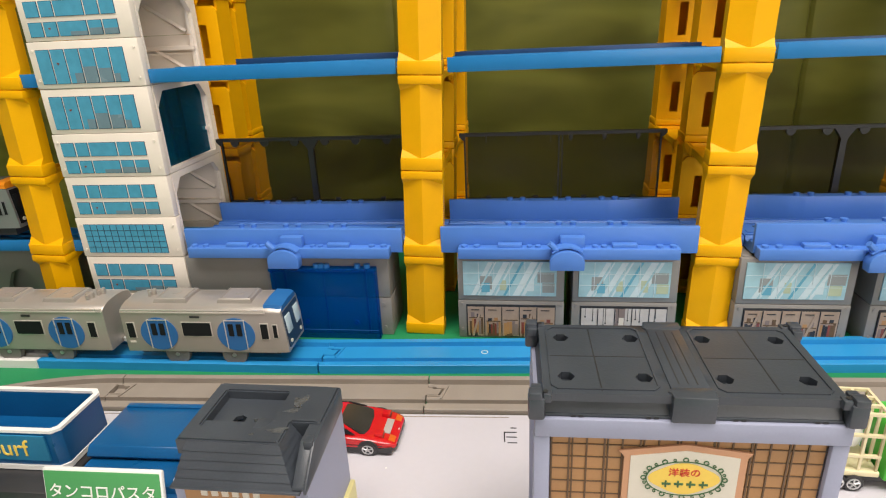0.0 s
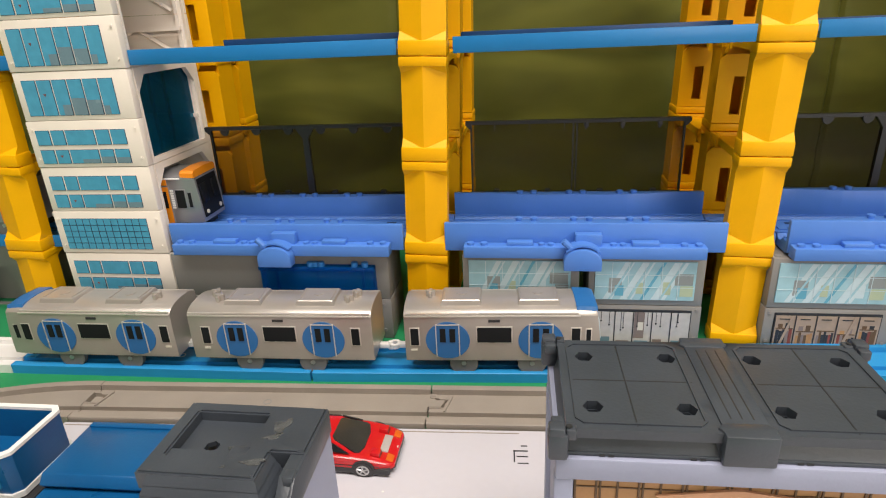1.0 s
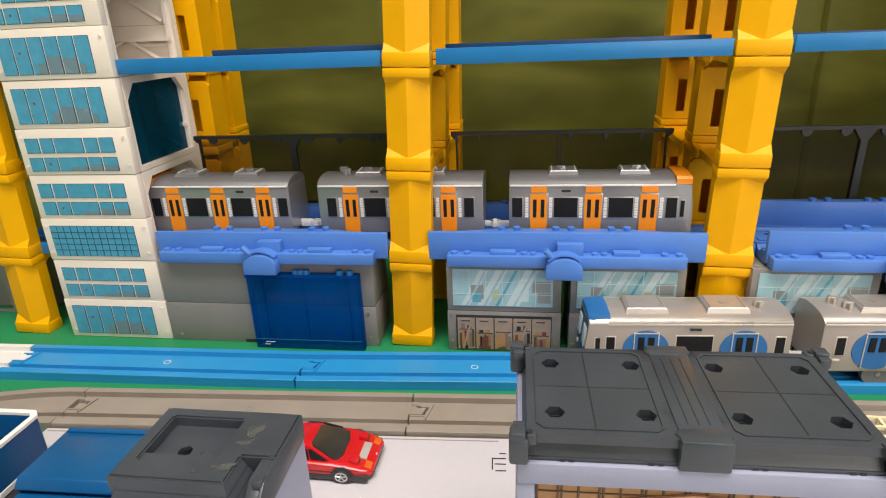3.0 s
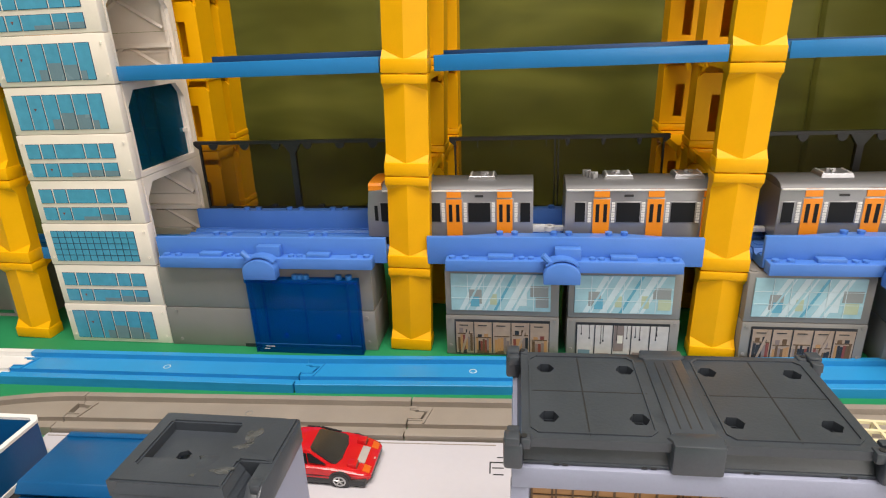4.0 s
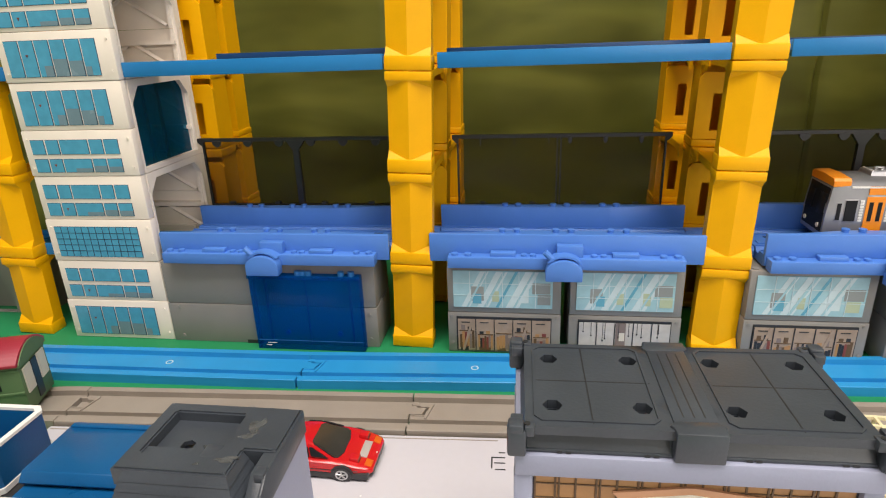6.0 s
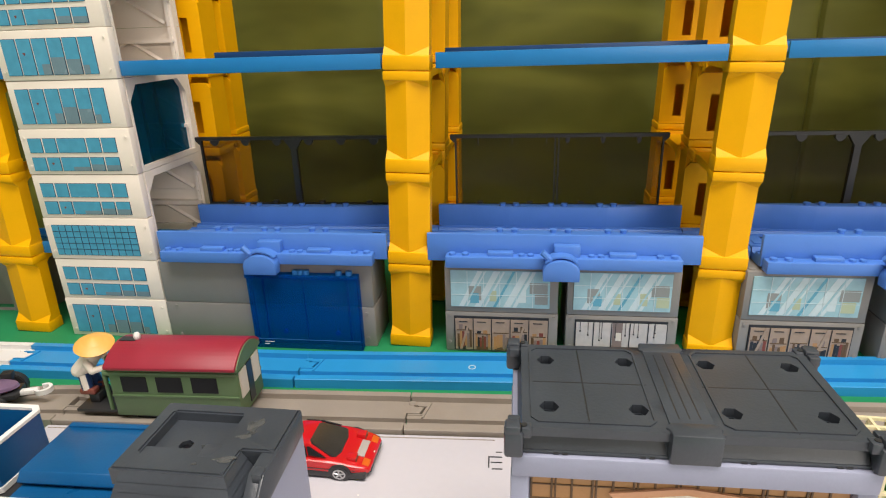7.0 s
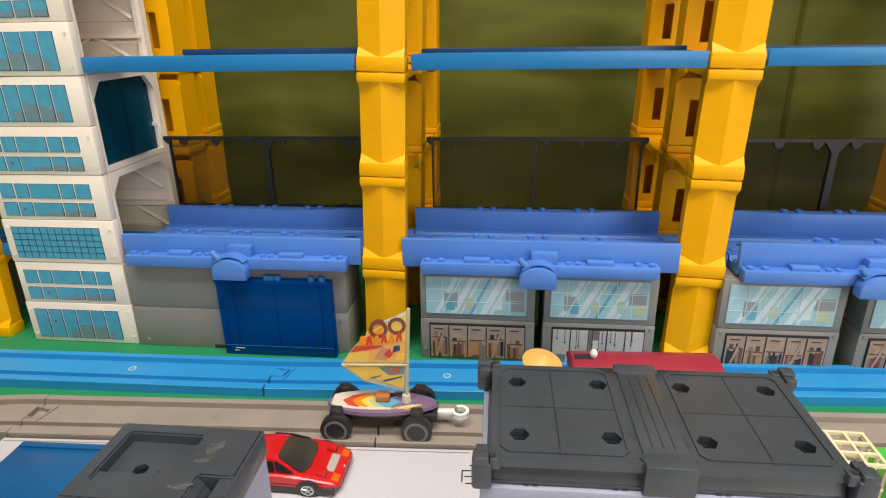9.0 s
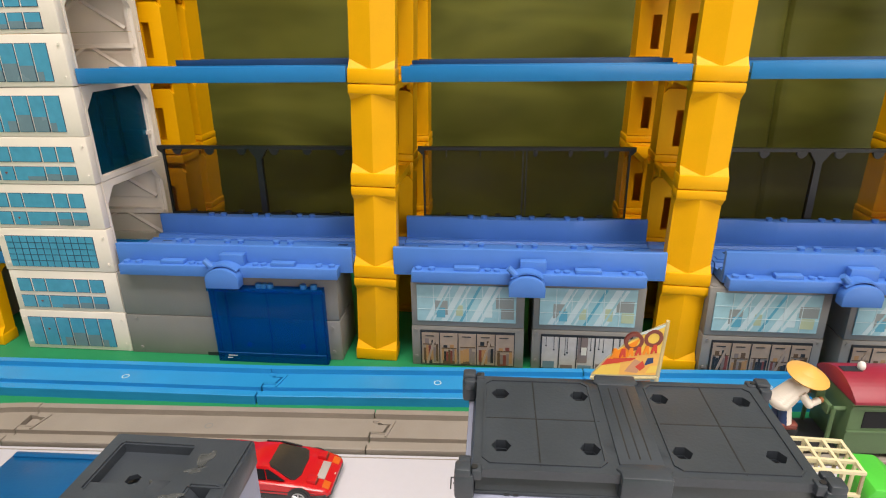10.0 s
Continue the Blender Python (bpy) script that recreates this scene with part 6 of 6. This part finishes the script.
# ---- caboose with the straw-hat doll, and the sail trolley ----
def caboose():
    t = thing("caboose", "dull green toy caboose with a dark red arched roof", "toy train")
    X, Y = 0.0390, 0.0165
    b = bmesh.new()
    box(b, -X, X, -Y, Y, 0.0030, 0.0362, 0.0006)
    body = part("body", b, CABOOSE_GREEN, t)
    arch = [(-0.0192, 0.0356)] + [(0.0192 * q / 8, 0.0374 + 0.0082 * (1 - (q / 8) ** 2)) for q in range(-8, 9)] + [(0.0192, 0.0356)]
    b = bmesh.new()
    prism(b, arch, "x", -X - 0.0005, X + 0.0005, 0.0004)
    part("roof", b, CABOOSE_RED, t, "dark red arched roof")
    b = bmesh.new()
    prism(b, [(y * 0.9, z - 0.0012) for y, z in arch], "x", X, X + 0.0012)
    part("end_gable", b, CABOOSE_GREEN, t)
    for s in (-1, 1):
        for k in range(3):
            c = -0.0240 + 0.0215 * k
            boxp("window", WINDOW_BLACK, body, c - 0.0078, c + 0.0078, s * Y - 0.0004, s * Y + 0.0004, 0.0200, 0.0300)
        boxp("belt_rail", CABOOSE_GREEN, body, -X, X, s * Y - 0.0008, s * Y + 0.0008, 0.0165, 0.0180, 0.0003)
        boxp("belt_rail", CABOOSE_GREEN, body, -X, X, s * Y - 0.0008, s * Y + 0.0008, 0.0318, 0.0334, 0.0003)
        b = bmesh.new()
        ring(b, [(0.0045 + 0.0038 * math.cos(radians(a)), 0.0068 + 0.0038 * math.sin(radians(a))) for a in range(0, 360, 24)], [(0.0045 + 0.0030 * math.cos(radians(a)), 0.0068 + 0.0030 * math.sin(radians(a))) for a in range(0, 360, 24)], "y", s * (Y + 0.0010) - 0.0003, s * (Y + 0.0010) + 0.0003)
        for q in (90, 210, 330):
            rod(b, (0.0045, s * (Y + 0.001), 0.0068), (0.0045 + 0.0034 * math.cos(radians(q)), s * (Y + 0.001), 0.0068 + 0.0034 * math.sin(radians(q))), 0.0004, 6)
        part("hand_wheel", b, PAPER, body, "pale spoked hand wheel emblem")
        boxp("end_window", PAPER, body, X, X + 0.0008, s * 0.0090 - 0.0045, s * 0.0090 + 0.0045, 0.0150, 0.0320)
        for x in (-0.022, 0.022):
            b = bmesh.new()
            cyl(b, x, s * 0.0125 - 0.0015, 0.0012, "y", 0.0065, 0.0030, 20)
            part("wheel", b, DARK, t)
    boxp("end_window", DARK, body, X, X + 0.0006, -0.0034, 0.0034, 0.0060, 0.0320)
    boxp("roof_slot", DARK, t, -X + 0.001, -X + 0.011, -0.0020, 0.0030, 0.0444, 0.0459)
    b = bmesh.new()
    ball(b, -0.0275, 0.0005, 0.0475, 0.0022, 0.0022, 0.0028, 10)
    part("roof_knob", b, WHITE, t, "small white knob on the roof")
    # end platform with rails
    boxp("platform", DARK, t, -X - 0.0290, -X, -0.0130, 0.0130, 0.0020, 0.0042, 0.0004)
    boxp("step_block", DARK, t, -X - 0.0245, -X - 0.0180, -0.0060, 0.0060, 0.0042, 0.0101, 0.0005)
    for y in (-0.0120, 0.0120):
        b = bmesh.new()
        rod(b, (-X - 0.0060, y, 0.0042), (-X - 0.0060, y, 0.0290), 0.0012, 8)
        rod(b, (-X, y, 0.0288), (-X - 0.0065, y, 0.0288), 0.0012, 8)
        part("rail_post", b, CABOOSE_GREEN, t)
    b = bmesh.new()
    box(b, -X - 0.0085, -X - 0.0060, -0.0110, 0.0110, 0.0240, 0.0300, 0.0006)
    box(b, -X - 0.0110, -X - 0.0060, -0.0030, 0.0030, 0.0290, 0.0345, 0.0006)
    part("brake_stand", b, CABOOSE_GREEN, t)
    return t


def straw_hat_doll():
    """A small plain toy figure in one mesh, with several colours on it."""
    b = bmesh.new()
    mats = [TOWER_WHITE, STRAW, SKIN, NAVY, MAROON]
    def paint(k, first):
        b.faces.ensure_lookup_table()
        for f in b.faces[first:]:
            f.material_index = k
    n = 0
    for s in (-1, 1):
        box(b, -0.0040, 0.0060, s * 0.0045 - 0.0028, s * 0.0045 + 0.0028, 0.0, 0.0040, 0.0010)
    paint(4, n); n = len(b.faces)
    for s in (-1, 1):
        rod(b, (0.0000, s * 0.0042, 0.0030), (-0.0012, s * 0.0032, 0.0130), 0.0034, 12)
    ball(b, -0.0020, 0, 0.0128, 0.0052, 0.0066, 0.0034, 14)
    paint(3, n); n = len(b.faces)
    # shirt leaning forward over the brake stand, bent arms
    for k in range(11):
        q = k / 10
        ball(b, -0.0030 + 0.0085 * q, 0, 0.0150 + 0.0095 * q, 0.0062 - 0.0012 * q, 0.0080 - 0.0016 * q, 0.0048, 14)
    for s in (-1, 1):
        rod(b, (0.0045, s * 0.0060, 0.0232), (0.0085, s * 0.0076, 0.0176), 0.0023, 10)
        ball(b, 0.0085, s * 0.0076, 0.0176, 0.0023, 0.0023, 0.0023, 10)
        rod(b, (0.0085, s * 0.0076, 0.0176), (0.0145, s * 0.0052, 0.0186), 0.0020, 10)
    paint(0, n); n = len(b.faces)
    ball(b, 0.0080, 0, 0.0280, 0.0048, 0.0050, 0.0046, 14)
    for s in (-1, 1):
        ball(b, 0.0158, s * 0.0050, 0.0188, 0.0018, 0.0018, 0.0018, 8)
    paint(2, n); n = len(b.faces)
    hat = pose(0.0086, -0.0006, 0.0312, 12, 10, 0)
    for r0, r1, z0, h in ((0.0108, 0.0112, 0.0, 0.0008), (0.0112, 0.0060, 0.0008, 0.0030), (0.0060, 0.0010, 0.0038, 0.0024)):
        bmesh.ops.create_cone(b, cap_ends=True, segments=32, radius1=r0, radius2=r1, depth=h, matrix=hat @ Matrix.Translation((0, 0, z0 + h / 2)))
    paint(1, n)
    me = bpy.data.meshes.new("doll")
    b.to_mesh(me)
    b.free()
    for m in mats:
        me.materials.append(m)
    me.polygons.foreach_set("use_smooth", [True] * len(me.polygons))
    me.set_sharp_from_angle(angle=radians(45))
    ob = new("doll", me)
    return tagged(ob, "small toy doll in a straw hat, white shirt and navy trousers", "doll")


def sail_trolley():
    t = thing("sail_trolley", "toy wind-surf trolley with a printed clear sail and black wheels", "toy vehicle")
    b = bmesh.new()
    pts = [(0.0325 * math.cos(radians(a)), 0.0115 * math.sin(radians(a)) * (1 - 0.15 * math.cos(radians(a)))) for a in range(0, 360, 12)]
    loft(b, [[(x * k, y * k, z) for x, y in pts] for k, z in ((0.86, 0.0115), (1.0, 0.0135), (0.97, 0.0155), (0.80, 0.0163))])
    d = part("board", b, PURPLE, t, "surf board with a white, rainbow and purple print")
    # print on the board: pale tail, a flame from red to blue, stripes near the mast
    def oval(a, bb, k):
        """Half ring of the board outline between two stations."""
        xs = [a + (bb - a) * q / 8 for q in range(9)]
        edge = [(x, 0.0115 * k * math.sqrt(max(0.0, 1 - (x / 0.0325) ** 2)) * (1 - 0.15 * x / 0.0325)) for x in xs]
        return [(x, -y) for x, y in edge] + [(x, y) for x, y in edge[::-1]]
    prints = [(oval(-0.0290, 0.0060, 0.80), PAPER)]
    for m, x0, x1, tip in ((INK_RED, -0.0230, -0.0130, 0.0030), (DOOR_ORANGE, -0.0175, -0.0080, 0.0040), (PAPER_YELLOW, -0.0125, -0.0035, 0.0050), (OLIVE, -0.0080, 0.0005, 0.0050), (SKY_DEEP, -0.0040, 0.0050, 0.0060)):
        prints.append(([(x0, -0.0010), (x0 + 0.0040, -0.0058), (x1, -0.0074), (x1 + tip, -0.0020), (x1 + 0.0010, 0.0010), (x1 + tip, 0.0062), (x0 + 0.0050, 0.0040)], m))
    for k in range(3):
        prints.append(([(0.0060 + 0.0035 * k, -0.0082), (0.0078 + 0.0035 * k, -0.0084), (0.0190 + 0.0022 * k, -0.0044), (0.0180 + 0.0022 * k, -0.0040)], (PAPER_YELLOW, PAPER, PAPER_YELLOW)[k]))
    prints.append(([(0.0030, 0.0010), (0.0120, 0.0060), (0.0100, 0.0074), (0.0020, 0.0060)], NAVY))
    for k, (pts2, m) in enumerate(prints):
        b = bmesh.new()
        prism(b, pts2, "z", 0.0158, 0.01640 + 0.00004 * k)
        part("print_patch", b, m, d)
    b = bmesh.new()
    rod(b, (0.0140, 0, 0.0150), (0.0172, 0, 0.0755), 0.0011, 10)
    part("mast", b, CLEAR_SAIL, t, "clear plastic mast")
    b = bmesh.new()
    cyl(b, 0.0140, 0, 0.0155, "z", 0.0030, 0.0050, 12, 0.0022)
    part("mast_foot", b, PAPER, t)
    def lean(pts):
        """Sail points drawn on an upright sail, narrowed and raked with the mast."""
        return [(0.0130 + (x - 0.0130) * 0.90 + (z - 0.0235) * 0.075, z) for x, z in pts]
    sail = lean([(0.0130, 0.0235), (0.0130, 0.0745), (0.0040, 0.0700), (-0.0100, 0.0610), (-0.0200, 0.0510), (-0.0265, 0.0420), (-0.0270, 0.0390), (-0.0130, 0.0290)])
    b = bmesh.new()
    prism(b, sail, "y", -0.0004, 0.0004)
    sl = part("sail", b, CLEAR_SAIL, t, "clear sail with yellow, red and blue print")
    def patch(pts, m, lift):
        for s in (-1, 1):
            q = bmesh.new()
            prism(q, lean(pts), "y", s * 0.0004, s * (0.0005 + lift))
            part("sail_print", q, m, sl)
    patch([(0.0122, 0.0730), (0.0125, 0.0560), (-0.0150, 0.0560), (-0.0060, 0.0632), (0.0040, 0.0690)], PAPER_YELLOW, 0.00004)
    patch([(-0.0205, 0.0490), (-0.0130, 0.0575), (-0.0010, 0.0650), (-0.0040, 0.0560), (-0.0110, 0.0490)], DOOR_ORANGE, 0.00010)
    patch([(-0.0020, 0.0672), (0.0060, 0.0708), (0.0122, 0.0735), (0.0120, 0.0722), (0.0040, 0.0680)], SKY_LIGHT, 0.00012)
    patch([(-0.0262, 0.0418), (-0.0195, 0.0502), (-0.0100, 0.0502), (-0.0100, 0.0418)], PAPER_YELLOW, 0.00004)
    patch([(-0.0100, 0.0418), (-0.0100, 0.0560), (0.0125, 0.0560), (0.0125, 0.0418)], STRAW, 0.00004)
    patch([(-0.0070, 0.0440), (-0.0020, 0.0520), (0.0030, 0.0500), (0.0010, 0.0430)], PEACH, 0.00010)
    patch([(-0.0010, 0.0470), (0.0030, 0.0510), (0.0050, 0.0470), (0.0025, 0.0445)], INK_RED, 0.00014)
    patch([(0.0045, 0.0480), (0.0095, 0.0498), (0.0090, 0.0530), (0.0055, 0.0525)], NAVY, 0.00016)
    patch([(0.0060, 0.0430), (0.0122, 0.0435), (0.0124, 0.0480), (0.0080, 0.0475)], PAPER_YELLOW, 0.00018)
    patch([(-0.0250, 0.0384), (-0.0030, 0.0388), (0.0050, 0.0330), (-0.0125, 0.0300)], PAPER_YELLOW, 0.00004)
    patch([(-0.0040, 0.0386), (0.0125, 0.0390), (0.0125, 0.0345), (0.0030, 0.0335)], PANE_GREY, 0.00010)
    patch([(0.0020, 0.0380), (0.0100, 0.0384), (0.0090, 0.0350), (0.0040, 0.0352)], SKIN, 0.00014)
    patch([(-0.0060, 0.0308), (0.0125, 0.0350), (0.0128, 0.0245)], PAPER_YELLOW, 0.00006)
    patch([(-0.0010, 0.0300), (0.0110, 0.0330), (0.0110, 0.0321), (0.0000, 0.0291)], NAVY, 0.00018)
    patch([(-0.0090, 0.0315), (-0.0020, 0.0335), (-0.0020, 0.0329), (-0.0085, 0.0310)], NAVY, 0.00018)
    patch([(-0.0215, 0.0478), (-0.0185, 0.0520), (-0.0010, 0.0528), (-0.0040, 0.0510)], INK_RED, 0.00020)
    for c, zc, rr in ((-0.0045, 0.0628, 0.0058), (0.0068, 0.0650, 0.0056)):
        for s in (-1, 1):
            b = bmesh.new()
            o = lean([(c + rr * math.cos(radians(a)), zc + rr * 0.95 * math.sin(radians(a))) for a in range(0, 360, 20)])
            i = lean([(c + rr * 0.62 * math.cos(radians(a)), zc + rr * 0.58 * math.sin(radians(a))) for a in range(0, 360, 20)])
            ring(b, o, i, "y", s * 0.0004, s * 0.0009)
            part("sail_print", b, MAROON, sl)
    for k in range(6):
        x, z = -0.0165 + 0.0046 * k, 0.0522 + 0.0007 * k
        for s in (-1, 1):
            b = bmesh.new()
            prism(b, lean([(x, z), (x + 0.0012, z), (x + 0.0019, z + 0.0022), (x + 0.0028, z + 0.0003), (x + 0.0040, z + 0.0004), (x + 0.0030, z + 0.0056), (x + 0.0010, z + 0.0054)]), "y", s * 0.0004, s * 0.0010)
            part("print_bar", b, INK_RED if k % 2 else DOOR_ORANGE, sl)
    b = bmesh.new()
    rod(b, (0.0150, -0.0008, 0.0405), (-0.0220, -0.0008, 0.0400), 0.0007, 6)
    part("boom", b, CLEAR_SAIL, t)
    b = bmesh.new()
    box(b, -0.0035, 0.0045, -0.0030, 0.0030, 0.0160, 0.0205, 0.0010)
    part("board_lug", b, SKIN, t)
    boxp("chassis", DARK, t, -0.0300, 0.0320, -0.0075, 0.0075, 0.0075, 0.0115, 0.0010)
    for x in (-0.0245, 0.0210):
        for s in (-1, 1):
            b = bmesh.new()
            cyl(b, x, s * 0.0145 - 0.0028, 0.0070, "y", 0.0088, 0.0056, 24)
            bmesh.ops.bevel(b, geom=b.edges[:], offset=0.0006, segments=2, affect="EDGES")
            w = part("wheel", b, DARK, t)
            b = bmesh.new()
            ring(b, [(x + 0.0066 * math.cos(radians(a)), 0.0070 + 0.0066 * math.sin(radians(a))) for a in range(0, 360, 20)], [(x + 0.0052 * math.cos(radians(a)), 0.0070 + 0.0052 * math.sin(radians(a))) for a in range(0, 360, 20)], "y", s * 0.0174 - 0.0003, s * 0.0174 + 0.0003)
            part("rim", b, WHEEL_GREY, w)
            b = bmesh.new()
            box(b, x - 0.0035, x + 0.0035, s * 0.0115 - 0.0030, s * 0.0115 + 0.0030, 0.0085, 0.0185, 0.0012)
            part("wheel_arm", b, DARK, t)
    b = bmesh.new()
    box(b, 0.0300, 0.0420, -0.0020, 0.0020, 0.0070, 0.0105, 0.0008)
    arc = [(0.0450 + r * math.cos(radians(a)), r * math.sin(radians(a))) for r, rng in ((0.0052, range(-150, 121, 18)), (0.0032, range(120, -151, -18))) for a in rng]
    prism(b, arc, "z", 0.0072, 0.0105)
    part("hook", b, WHITE, t, "white plastic coupler hook")
    return t


CABOOSE, DOLL, TROLLEY = caboose(), straw_hat_doll(), sail_trolley()


# ---- what moves ----
def steps(keys):
    """Quarter-second steps through (seconds, metres) keys."""
    ts, xs = zip(*keys)
    return [(t, float(np.interp(t, ts, xs))) for t in np.arange(0, 10.01, 0.25)]


def motions():
    # blue train: middle of its second car along x
    blue = [(0.0, -0.3400), (0.5, -0.2390), (1.0, -0.1380), (1.5, -0.0395), (2.0, 0.0590), (2.5, 0.1580), (10.0, 1.6430)]
    # slack in the couplings, car by car
    slack = ([(0, 0), (1.5, 0.002), (2.0, 0.0040), (10, 0.0040)],
             [(0, 0), (0.5, 0), (1.0, -0.0055), (1.5, -0.0040), (2.0, -0.0010), (2.5, 0.0010), (10, 0.0010)],
             [(0, 0), (0.5, 0), (1.0, -0.0042), (2.0, -0.0036), (2.5, -0.0050), (3.8, 0), (10, 0)])
    for k, ob in enumerate(BLUE_TRAIN):
        rows = []
        for (t, x), (_, d) in zip(steps(blue), steps(slack[k])):
            x += (PITCH, 0.003, -0.131)[k] + d
            y, a = run_on(blue_line, x)
            rows.append((t, pose(x, y, 0.0046, 0, 0, a + (180 if k == 2 else 0))))
        walk(ob, rows)
    # orange train on the viaduct, slowing a little: front end of its first car along x
    orange = [(0.0, -0.3980), (1.0, -0.2216), (1.5, -0.1335), (2.5, 0.0490), (4.5, 0.3982), (5.0, 0.4704), (5.5, 0.5410), (10.0, 1.1913)]
    for k, ob in enumerate(ORANGE_TRAIN):
        walk(ob, [(t, pose(x - CAR_L / 2 - k * PITCH - (0, 0, 0.0020)[k], 0.4528, 0.0712, 0, 0, 180 if k == 2 else 0)) for t, x in steps(orange)])
    # caboose, doll and trolley on the grey track
    late = [(0.0, 0.0), (8.0, 0.0), (8.5, 0.0025), (9.0, 0.0040), (9.5, 0.0085), (10.0, 0.0160)]
    last = [(0.0, 0.0), (8.5, 0.0005), (9.0, 0.0012), (9.5, 0.0035), (10.0, 0.0080)]
    for ob, off, z, more in ((CABOOSE, -0.1050, 0.0058, late), (DOLL, -0.1690, 0.0160, late), (TROLLEY, -0.2480, 0.0042, last)):
        rows = []
        for t, d in steps(more):
            x = off + 0.1390 * (t - 7.5) + d
            y, a = run_on(grey_line, x, 0.025)
            rows.append((t, pose(x, y, z, 0, 0, a)))
        walk(ob, rows)


motions()
